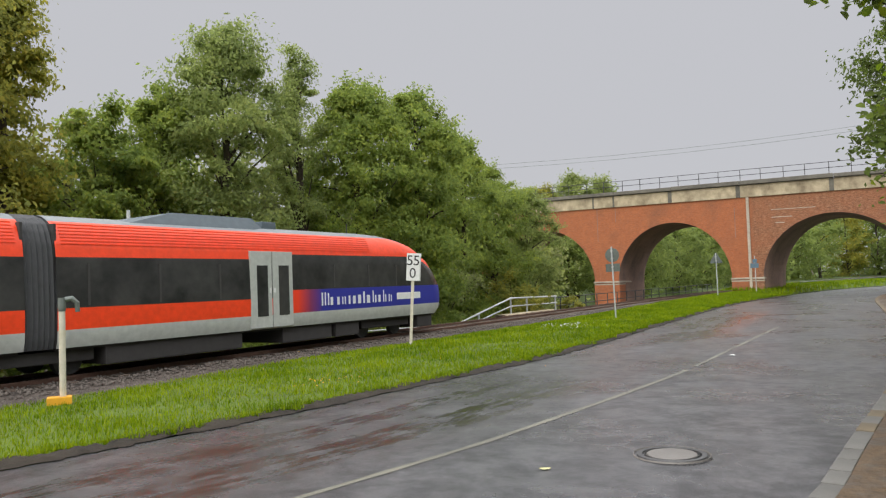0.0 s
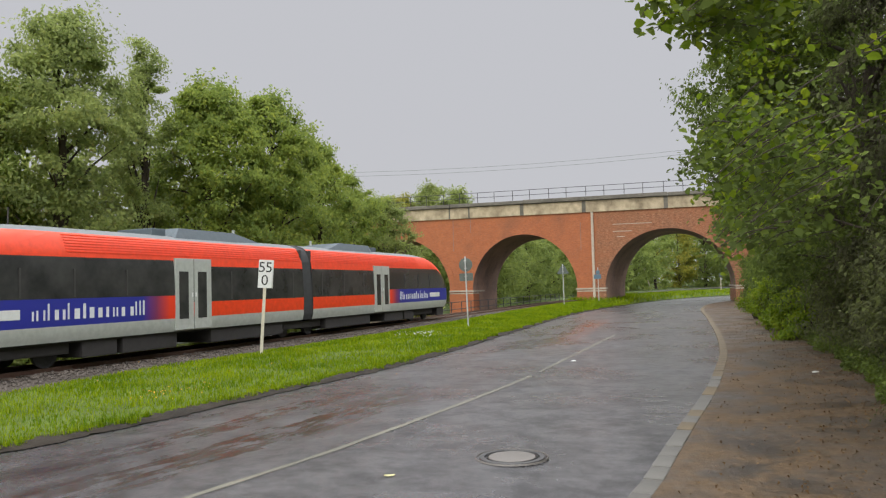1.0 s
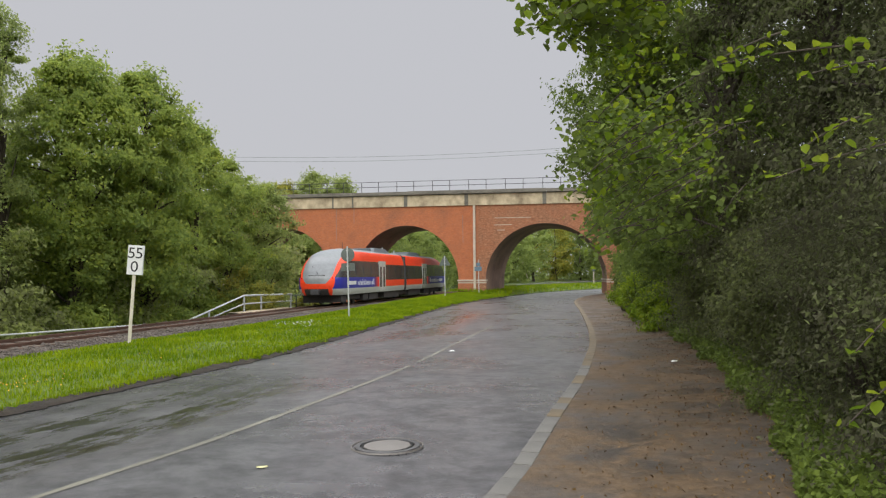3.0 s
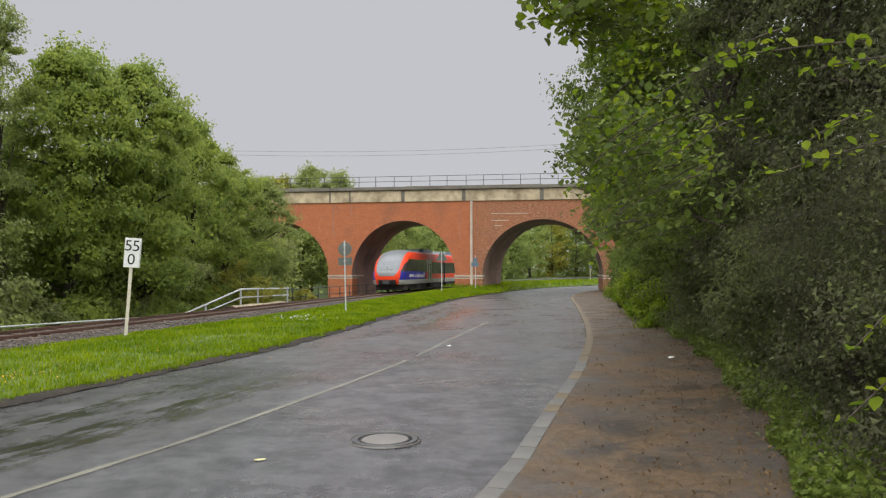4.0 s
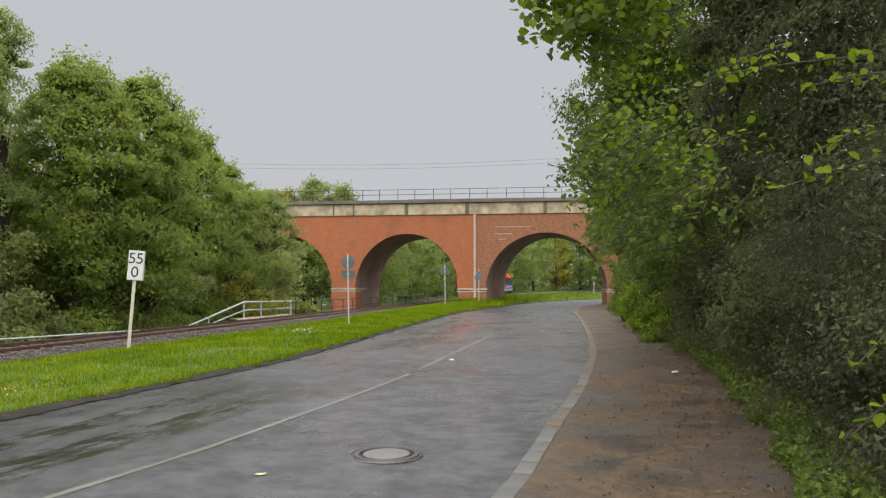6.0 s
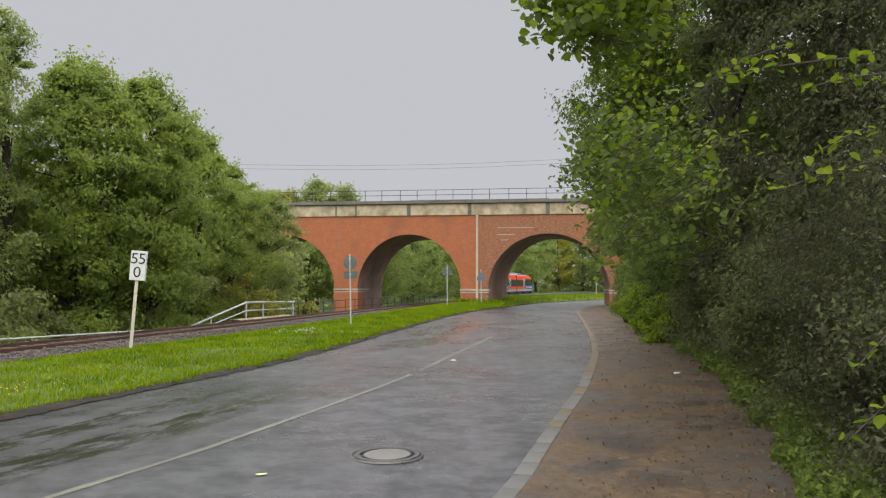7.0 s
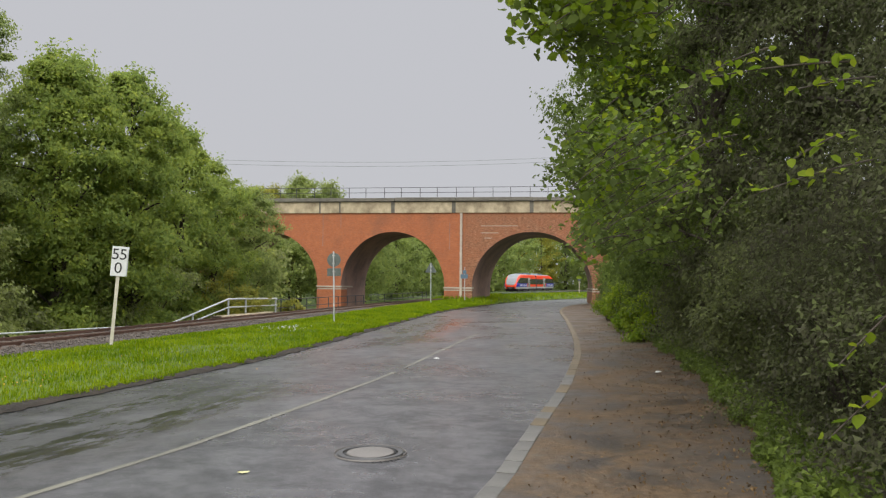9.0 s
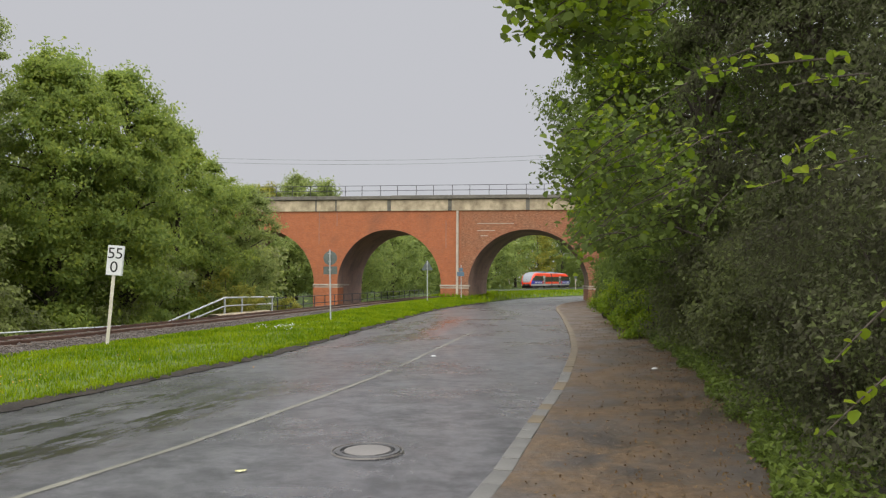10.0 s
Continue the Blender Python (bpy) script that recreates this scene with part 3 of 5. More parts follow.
def build_gutter():
    g = new("gutter")
    tagged(g, "pale grey gutter of flat kerb stones beside the road", "gutter", kind="structure")
    c = offset(ROAD_RIGHT, 0.10)
    s = np.r_[0, np.cumsum(np.hypot(*np.diff(c, axis=0).T))]
    s0 = float(np.interp(-3, c[:, 1], s))
    rng = random.Random(4)
    variants = []
    for k in range(4):
        bm = box(-0.094, 0.094, -0.245, 0.245, -0.08, 0.0, 0.012)
        me = bpy.data.meshes.new("kerb_stone")
        bm.to_mesh(me)
        bm.free()
        me.materials.append(GUTTER)
        variants.append(me)
    soiled = []
    for me in variants:
        m2 = me.copy()
        m2.materials[0] = GUTTER_SOILED
        soiled.append(m2)
    for i in range(150):
        u = s0 + i * 0.5
        x, y = np.interp(u, s, c[:, 0]), np.interp(u, s, c[:, 1])
        x2, y2 = np.interp(u + 0.3, s, c[:, 0]), np.interp(u + 0.3, s, c[:, 1])
        ob = new("kerb_stone", (soiled if y > 15 or rng.random() < 0.08 * max(0, y - 9) else variants)[i % 4])
        ob.matrix_basis = pose(x, y, 0.018 + rng.uniform(-0.004, 0.004), rng.uniform(-0.8, 0.8), rng.uniform(-1, 1), math.degrees(math.atan2(y2 - y, x2 - x)) - 90 + rng.uniform(-0.8, 0.8))
        ob.parent = g


CENTRE = spline([(-10.5, -15), (-5.9, 0), (-3.46, 6.45), (-2.82, 8.15), (-2.52, 9.12), (-2.10, 10.53), (-1.57, 12.4), (-0.82, 15.3), (-0.04, 19.15), (1.42, 26.4), (3.72, 38), (6.0, 50), (8.6, 60)], 0.5)


def build_markings():
    rng = random.Random(6)
    for y0, y1 in ((-8, 15.4), (15.9, 27.5), (32, 35), (38.5, 41.5), (45, 48)):
        rows = []
        for y in np.arange(y0, y1 + 0.01, 0.25):
            x = along(CENTRE, y)
            w = (0.054 if y < 15.6 else 0.046) + rng.uniform(-0.010, 0.006)
            rows.append([(x - w, y, 0.0345), (x + w, y, 0.0345)])
        tagged(link("centre_line", strip(rows), LINE_PAINT), "worn white centre line on the asphalt", "road marking", "centre line dashes", "structure")


def build_manhole():
    m = thing("manhole_cover", pose(-0.695, 8.10, 0.026), "round manhole cover of iron and pale concrete set in asphalt", "manhole cover")

    def ring(r0, r1, z0, z1, seg=40):
        bm = bmesh.new()
        prof = ((r0, z0), (r0 + 0.006, z1), (r1 - 0.006, z1), (r1, z0))
        vs = [[bm.verts.new((r * math.cos(k * math.tau / seg), r * math.sin(k * math.tau / seg), z)) for k in range(seg)] for r, z in prof]
        for a, b in zip(vs, vs[1:]):
            for k in range(seg):
                bm.faces.new((a[k], b[k], b[(k + 1) % seg], a[(k + 1) % seg]))
        bmesh.ops.recalc_face_normals(bm, faces=bm.faces)
        return bm
    part("surround", ring(0.375, 0.392, -0.01, 0.005), COVER, m, "grey mortar ring")
    part("frame", ring(0.29, 0.355, -0.01, 0.006), IRON, m, "dark iron frame")
    part("rim", ring(0.262, 0.278, -0.01, 0.007), IRON, m)
    bm = bmesh.new()
    bmesh.ops.create_cone(bm, cap_ends=True, segments=40, radius1=0.256, radius2=0.250, depth=0.012)
    part("cover", bm, COVER, m, "pale concrete infill")


# ---------------------------------------------------------------- stains, litter, stones, flowers
LITTER = leaf_material("leaf_litter", [(0.0, (0.07, 0.042, 0.022)), (0.7, (0.14, 0.088, 0.042)), (1.0, (0.24, 0.155, 0.065))], 0.1, 0.6)
PALE_LEAF = surface("faded_leaf", (0.38, 0.36, 0.16), (0.60, 0.58, 0.30), 40, 0.5)
STONE_BITS = surface("ballast_stone", (0.045, 0.037, 0.031), (0.17, 0.145, 0.125), 8, 0.9, 0.0)


def build_litter():
    rng = np.random.default_rng(72)
    n = 5000
    yy = 3 + 30 * rng.uniform(size=n) ** 1.4
    a, b = np.interp(yy, ROAD_RIGHT[:, 1], ROAD_RIGHT[:, 0]), np.interp(yy, HEDGE_LINE[:, 1], HEDGE_LINE[:, 0])
    u = np.where(rng.uniform(size=n) < 0.7, 1 - 0.6 * rng.uniform(size=n) ** 2, rng.uniform(0.05, 1, n))
    pts = np.stack([a + 0.25 + (b - a - 0.1) * u, yy, 0.026 + 0.05 * u * u + 0.006 * rng.uniform(size=n)], 1)
    tagged(leaf_cloud("leaf_litter", pts, 0.04, rng, LITTER, droop=0.0, face=np.array((0.0, 0.0, 2.2)) + np.zeros((n, 3))), "fallen brown leaves on the footway", "leaf litter", kind="stuff")
    for x, y, z, ln, mat, label in ((0.03, 18.1, 0.035, 0.20, WHITE_PAINT, "crumpled white scrap of paper on the road"), (4.5, 15.1, 0.07, 0.22, WHITE_PAINT, "crumpled white scrap on the footway"), (4.62, 12.2, 0.07, 0.16, WHITE_PAINT, "small pale scrap at the hedge's foot")):
        bm = bmesh.new()
        bmesh.ops.create_icosphere(bm, subdivisions=2, radius=ln / 2)
        for v in bm.verts:
            k = 0.7 + 0.5 * noise.noise(v.co * 18 + Vector((x, y, 0)))
            v.co = Vector((v.co.x * k, v.co.y * 0.5 * k, abs(v.co.z) * 0.35 * k))
        ob = link("paper_scrap", bm, mat)
        ob.matrix_basis = pose(x, y, z - 0.012, 0, 0, 20)
        tagged(ob, label, "litter")
    bm = strip([[(-0.055 + 0.022 * i, -w, 0.004 * (i % 2)), (-0.055 + 0.022 * i, 0, 0.012), (-0.055 + 0.022 * i, w, 0.004)] for i, w in enumerate((0.002, 0.026, 0.036, 0.034, 0.022, 0.002))])
    one = link("fallen_leaf", bm, PALE_LEAF)
    one.matrix_basis = pose(-1.83, 7.24, 0.030, 0, 0, 15)
    tagged(one, "single yellow-green leaf lying on the road", "leaf")
    for k, (x, y, ln, hd) in enumerate(((3.85, 11.6, 0.55, 80), (4.0, 11.3, 0.4, 60), (4.15, 10.3, 0.5, 95), (3.6, 8.4, 0.25, 30))):
        st = link("stick", tube([(-ln / 2, 0, 0), (0, 0.02, 0.012), (ln / 2, -0.01, 0)], [0.010, 0.009, 0.004], 6), LITTER)
        st.matrix_basis = pose(x, y, 0.075, 0, 0, hd)
        tagged(st, "short dry stick lying on the footway", "stick", "sticks on the footway")


def build_ballast_stones():
    rng = np.random.default_rng(73)
    n = 9000
    s = 6 + 52 * rng.uniform(size=n) ** 1.2
    off = np.where(rng.uniform(size=n) < 0.75, rng.uniform(0.9, 4.2, n), rng.uniform(-2.0, 0.9, n))
    octa = np.array([(1, 0, 0), (-1, 0, 0), (0, 1, 0), (0, -1, 0), (0, 0, 1), (0, 0, -0.6)])
    fc = np.array([(0, 2, 4), (2, 1, 4), (1, 3, 4), (3, 0, 4), (2, 0, 5), (1, 2, 5), (3, 1, 5), (0, 3, 5)])
    base_p = np.array([(*track(a, b), -0.01) for a, b in zip(s, off)])
    size = rng.uniform(0.025, 0.06, (n, 1, 1)) * (octa[None] * rng.uniform(0.6, 1.3, (n, 6, 1)))
    yaw = rng.uniform(0, math.tau, n)
    c, sn = np.cos(yaw)[:, None], np.sin(yaw)[:, None]
    rot = np.stack([size[:, :, 0] * c - size[:, :, 1] * sn, size[:, :, 0] * sn + size[:, :, 1] * c, size[:, :, 2]], 2)
    V = (base_p[:, None] + rot).reshape(-1, 3)
    F = (np.arange(n)[:, None, None] * 6 + fc[None]).reshape(-1, 3)
    tagged(mesh_arrays("ballast_stones", V, F, STONE_BITS), "loose grey-brown ballast stones beside the rails", "ballast", kind="stuff")


def build_flowers():
    rng = np.random.default_rng(74)
    for x, y, sx, sy, n, mat, label in ((-6.85, 11.9, 0.3, 0.5, 45, YELLOW, "small yellow wild flowers in the verge grass"), (-5.5, 27.2, 0.40, 0.7, 80, WHITE_PAINT, "patch of small white wild flowers in the verge grass"), (-7.6, 17.5, 1.2, 3.0, 18, YELLOW, "scattered yellow wild flowers in the verge grass")):
        px, py = x + rng.normal(0, sx, n), y + rng.normal(0, sy, n)
        pts = np.stack([px, py, 0.19 + 0.10 * rng.uniform(size=n)], 1)
        tagged(leaf_cloud("wild_flowers", pts, 0.028 if mat is YELLOW else 0.045, rng, mat, droop=0.0, slim=0.9), label, "flowers", "wild flowers", "stuff")


# ---------------------------------------------------------------- viaduct
VANG = -8.5
VIADUCT = pose(-2.8, 68.0, 0, 0, 0, VANG)
SHEAR = Matrix(((1, 0, 0, 0), (0, 1, 0, 0), (-0.016, 0, 1, 0), (0, 0, 0, 1)))
PITCH, RISE, IMPOST, DEPTH = 12.1, 5.12, 1.42, 8.3


def arch_at(k):
    """Centre and half span of an arch; the road's arch is wider than the rest."""
    if k == 1:
        return 11.45, 5.35
    return k * PITCH + (0.0 if k > 1 else -1.17 if k == 0 else -0.92), 4.83


def build_viaduct():
    v = thing("viaduct", VIADUCT @ SHEAR, "red brick railway viaduct with round arches and pale concrete parapet", "viaduct")
    k0, k1 = -4, 5
    top = 8.25
    # spandrel faces and soffits
    seg = 28

    def arch(k, rear=False):
        c, half = arch_at(k)
        if rear and k in (0, 1):
            c, half = (c + 0.25, half) if k == 0 else (c + 0.55, half - 0.5)
        pts = [(c - half, -1.6), (c - half, IMPOST)]
        pts += [(c - half * math.cos(math.pi * i / seg), IMPOST + RISE * math.sin(math.pi * i / seg)) for i in range(1, seg)]
        return pts + [(c + half, IMPOST), (c + half, -1.6)]
    for ysurf, flip in ((0.0, False), (DEPTH, True)):
        for k in range(k0, k1 + 1):
            pts = arch(k, flip)
            wall = bmesh.new()
            up = [wall.verts.new((x, ysurf, top)) for x, z in pts]
            lo = [wall.verts.new((x, ysurf, z)) for x, z in pts]
            for i in range(1, len(pts) - 2):
                q = (lo[i], lo[i + 1], up[i + 1], up[i])
                wall.faces.new(q[::-1] if flip else q)
            part("wall", wall, BRICK, v)
            # pier to the right of this arch
            wall = bmesh.new()
            x0, x1 = sum(arch_at(k)), arch_at(k + 1)[0] - arch_at(k + 1)[1]
            w = [wall.verts.new(p) for p in ((x0, ysurf, -1.6), (x1, ysurf, -1.6), (x1, ysurf, top), (x0, ysurf, top))]
            wall.faces.new(w[::-1] if flip else w)
            part("pier_face", wall, BRICK, v)
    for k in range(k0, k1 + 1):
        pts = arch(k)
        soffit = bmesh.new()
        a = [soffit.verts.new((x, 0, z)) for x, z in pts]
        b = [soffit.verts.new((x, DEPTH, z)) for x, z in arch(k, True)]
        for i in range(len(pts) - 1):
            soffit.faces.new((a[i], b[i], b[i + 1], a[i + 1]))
        part("soffit", soffit, BRICK_BROWN, v, "dark grey-brown brick vault")
    x0, x1 = arch_at(k0)[0] - 4.8, sum(arch_at(k1)) + 2.5
    # arch rings, one course proud of the face
    for k in range(k0, k1 + 1):
        c, half = arch_at(k)
        rows = []
        for i in range(seg + 1):
            a = math.pi * i / seg
            ca, sa = -math.cos(a), math.sin(a)
            rows.append([(c + half * ca, 0.0, IMPOST + RISE * sa), (c + half * ca, -0.035, IMPOST + RISE * sa), (c + (half + 0.55) * ca, -0.035, IMPOST + (RISE + 0.55) * sa), (c + (half + 0.55) * ca, 0.0, IMPOST + (RISE + 0.55) * sa)])
        bm = bmesh.new()
        vs = [[bm.verts.new(p) for p in r] for r in rows]
        for a, b in zip(vs, vs[1:]):
            for j in range(3):
                bm.faces.new((a[j], b[j], b[j + 1], a[j + 1]))
        bmesh.ops.recalc_face_normals(bm, faces=bm.faces)
        part("arch_ring", bm, BRICK, v)
    # impost bands and plinths
    for k in range(k0, k1):
        a, b = sum(arch_at(k)) - 0.06, arch_at(k + 1)[0] - arch_at(k + 1)[1] + 0.06
        part("impost", box(a - 0.06, b + 0.06, -0.1, DEPTH + 0.1, IMPOST - 0.02, IMPOST + 0.13, 0.03), STONE_PALE, v, "pale stone impost band")
        part("lower_impost", box(a, b, -0.06, DEPTH + 0.06, IMPOST - 0.2, IMPOST - 0.1, 0.02), STONE_PALE, v)
        part("pier_base", box(a, b, -0.05, DEPTH + 0.05, -1.7, IMPOST - 0.2, 0.02), BRICK, v)
    # concrete band in panels with dark joints, and the cap slab
    part("deck", box(x0, x1, 0.3, DEPTH - 0.3, top - 0.5, top + 0.9), CONCRETE_DARK, v)
    rng = random.Random(3)
    edges = [x0, -38.2, -32.0, -26.4, -20.3, -14.2, -8.0, -6.1, -1.0, 4.6, 11.6, 17.3, 23.0, 29.1, 34.8, 41.0, 46.6, 52.5, 58.4, x1]
    for a, b in zip(edges, edges[1:]):
        if b <= a:
            continue
        gap = 0.34 if rng.random() < 0.7 else 0.16
        part("parapet_panel", box(a, b - gap, -0.12, 0.28, top, top + 1.02, 0.03), CONCRETE, v, "stained cream concrete panel")
        part("parapet_joint", box(b - gap, b, -0.085, 0.2, top + 0.02, top + 1.0), CONCRETE_DARK, v)
        part("cap_slab", box(a + 0.01, b - 0.01, -0.32, 0.5, top + 1.06, top + 1.36 + rng.uniform(0, 0.05), 0.05), CONCRETE_DARK, v, "dark weathered cap slab")
        part("rear_parapet", box(a, b, DEPTH - 0.3, DEPTH + 0.15, top, top + 1.35, 0.03), CONCRETE, v)
    # railing
    z = top + 1.40
    i, x = 0, x0 + 0.6
    while x < x1:
        part("railing_post", box(x - 0.025, x + 0.025, -0.12, -0.07, z, z + 0.93), DARK_STEEL, v)
        x += 1.58 if i % 2 else 1.74
        i += 1
    for dz in (0.93, 0.47):
        part("railing_bar", tube([(x0 + 0.5, -0.095, z + dz), (x1, -0.095, z + dz)], 0.024, 6), DARK_STEEL, v)
    # pale drainpipe casing, repair seams and movement joints
    part("drainpipe", box(5.02, 5.24, -0.20, 0.0, -0.2, top, 0.03), STONE_PALE, v, "pale drainpipe casing down the pier")
    for a, b, zz in ((6.9, 10.2, 7.05), (6.9, 8.5, 6.42), (7.2, 7.9, 5.95)):
        part("mortar_seam", box(a, b, -0.012, 0.0, zz, zz + 0.055), STONE_PALE, v)
    for a, z0, z1 in ((-7.8, 5.2, 8.2), (-6.1, 6.9, 8.2), (4.05, 4.9, 7.4)):
        part("movement_joint", box(a, a + 0.05, -0.008, 0.0, z0, z1), BRICK_BROWN, v)
    return v


# ---------------------------------------------------------------- signs and posts
def build_km_board():
    k = thing("kilometre_board", pose(-9.21, 21.4, 0.08, 0, 3.9, 20), "white railway kilometre board with black figures on a leaning post", "kilometre board")
    part("post", box(-0.045, 0.045, -0.035, 0.035, -0.3, 2.02, 0.008), POST_PAINT, k, "cream painted post")
    part("board", box(-0.205, 0.205, -0.065, -0.04, 1.95, 2.80, 0.008), WHITE_PAINT, k, "white enamel board")
    bk = part("rear_board", box(-0.205, 0.205, -0.012, 0.012, 1.95, 2.80, 0.006), WHITE_PAINT, k)
    bk.matrix_basis = pose(0.03, 0.02, 0, 0, 0, 6)
    for text, z, x in (("5", 2.43, -0.105), ("5", 2.43, 0.098), ("0", 2.04, -0.01)):
        cu = bpy.data.curves.new("figure", "FONT")
        cu.body, cu.size, cu.extrude, cu.align_x = text, 0.44, 0.002, "CENTER"
        ob = new("figure", cu)
        me = bpy.data.meshes.new_from_object(ob)
        bpy.data.objects.remove(ob)
        me.materials.append(BLACK_PAINT)
        ob = new("figure", me)
        ob.matrix_basis = pose(x, -0.068, z, 90, 0, 0)
        ob.parent = k


def build_road_signs():
    a = thing("road_sign", pose(-4.33, 32.05, 0.12, 0, -0.9, -8), "grey back of a round road sign on a thin pole", "road sign")
    part("pole", tube([(0, 0, -0.3), (0, 0, 3.08)], 0.032, 10), GALV, a)
    bm = bmesh.new()
    bmesh.ops.create_cone(bm, cap_ends=True, segments=36, radius1=0.30, radius2=0.30, depth=0.02)
    bmesh.ops.rotate(bm, verts=bm.verts, matrix=Matrix.Rotation(radians(90), 3, "X"))
    bmesh.ops.translate(bm, verts=bm.verts, vec=(0.0, 0.05, 2.72))
    part("disc", bm, GALV_DULL, a, "dull grey disc")
    part("plate", box(-0.30, 0.30, 0.04, 0.06, 2.02, 2.36, 0.03), GALV_DULL, a)
    for z in (2.55, 2.88, 2.2):
        part("clamp", box(-0.05, 0.05, -0.045, 0.045, z, z + 0.04, 0.006), GALV, a)
    b = thing("triangle_sign", pose(-0.33, 54.0, 0.30), "grey back of a triangular warning sign on a pole", "road sign")
    part("pole", tube([(0, 0, -0.3), (0, 0, 3.02)], 0.035, 10), GALV, b)
    bm = bmesh.new()
    tri = [(-0.45, 2.32), (0.45, 2.32), (0.0, 3.10)]
    f = [bm.verts.new((x, 0.045, z)) for x, z in tri]
    r = [bm.verts.new((x, 0.065, z)) for x, z in tri]
    bm.faces.new(f)
    bm.faces.new(r[::-1])
    for i in range(3):
        bm.faces.new((f[i], r[i], r[(i + 1) % 3], f[(i + 1) % 3]))
    bmesh.ops.bevel(bm, geom=[e for e in bm.edges if abs(e.verts[0].co.y - e.verts[1].co.y) > 0.01], offset=0.06, segments=3, affect="EDGES")
    bmesh.ops.recalc_face_normals(bm, faces=bm.faces)
    part("panel", bm, GALV_DULL, b, "dull grey triangular panel")
    for z in (2.45, 2.75):
        part("clamp", box(-0.06, 0.06, -0.05, 0.05, z, z + 0.05, 0.006), GALV, b)
    c = thing("direction_sign", pose(2.35, 63.0, 0.2), "small faded blue sign on a thin grey pole", "road sign")
    part("pole", tube([(0.12, 0, -0.3), (0.12, 0, 3.0)], 0.03, 8), GALV, c)
    part("panel", box(-0.22, 0.38, -0.06, -0.035, 2.05, 2.42, 0.02), BLUE_SIGN, c)
    part("upper_panel", box(-0.05, 0.26, -0.06, -0.035, 2.45, 2.75, 0.02), BLUE_SIGN, c)


def build_marker_post():
    p = thing("marker_post", pose(-11.0, 10.0, 0.05, 0, 0, 45), "weathered white post with grey cap and yellow foot", "post")
    part("shaft", tube([(0, 0, -0.2), (0, 0, 1.62)], 0.055, 12), POST_PAINT, p)
    part("cap", tube([(0, 0, 1.60), (0, 0, 1.66), (0, 0, 1.84)], [0.06, 0.07, 0.065], 12), GALV_DULL, p, "grey metal cap")
    part("bracket", tube([(0.05, 0, 1.80), (0.16, 0, 1.82), (0.24, 0, 1.74), (0.25, 0, 1.58)], [0.05, 0.05, 0.045, 0.04], 8), GALV_DULL, p)
    part("foot", box(-0.25, 0.14, -0.13, 0.13, -0.1, 0.12, 0.02), YELLOW, p, "yellow plastic foot")


def build_culvert_rail():
    r = thing("culvert_railing", pose(0, 0, 0), "pale galvanised railing with a sloping end over the stream", "railing")

    def pt(s, z):
        return (*track(s, -2.6), z)
    part("top_bar", tube([pt(36.4, -0.22), pt(42.8, 0.93), pt(49.6, 0.83)], 0.05, 8), GALV, r)
    part("middle_bar", tube([pt(39.0, -0.14), pt(42.8, 0.46), pt(49.6, 0.40)], 0.04, 8), GALV, r)
    for s, z in ((38.9, 0.23), (42.8, 0.93), (45.0, 0.90), (49.4, 0.83)):
        part("post", tube([pt(s, -0.6), pt(s, z)], 0.055, 8), GALV, r)
    w = thing("culvert_slab", pose(0, 0, 0), "pale concrete head wall of a culvert under the railing", "head wall")
    rows = []
    for s in np.linspace(41.5, 48.5, 8):
        rows.append([(*track(s, o), z) for o, z in ((-2.3, -0.6), (-2.3, -0.02), (-2.35, 0.02), (-2.95, 0.02), (-3.0, -0.02), (-3.0, -1.2))])
    part("slab", strip(rows), CONCRETE, w)
    far = []
    for s in np.arange(-12, 40, 1.5):
        far.append([(*track(s, o), z + 0.03 * noise.noise(Vector((s, o, 1)))) for o, z in ((-2.2, -0.06), (-2.9, -0.12), (-3.8, -0.22), (-5.0, -0.5), (-6.5, -0.95))])
    tagged(link("trackside_grass", strip(far), GRASS_BED, smooth=True), "strip of bright grass behind the railway", "verge", kind="structure")
    low = thing("low_pipe_rail", pose(0, 0, 0), "low pale pipe rail along the grass behind the railway", "railing")

    def pl(s, z):
        return (*track(s, -2.75), z)
    part("bar", tube([pl(4, 0.42), pl(16, 0.25), pl(24, 0.10), pl(31, -0.05), pl(36.5, -0.2)], 0.034, 8), GALV, low)
    for s, z in ((8, 0.36), (16, 0.25), (24, 0.10), (31, -0.05)):
        part("post", tube([pl(s, z - 0.8), pl(s, z)], 0.03, 6), GALV, low)
    fence = thing("trackside_fence", pose(0, 0, 0), "dark steel fence along the far side of the railway", "fence")
    z0 = -0.42
    for i in range(20):
        s = 51.0 + i * 2.4
        part("post", tube([(*track(s, -2.9), z0 - 0.8), (*track(s, -2.9), z0 + 1.15)], 0.04, 6), DARK_STEEL, fence)
    for dz in (1.15, 0.6, 0.1):
        part("bar", tube([(*track(s, -2.9), z0 + dz) for s in np.arange(50, 98, 2.0)], 0.028, 6), DARK_STEEL, fence)


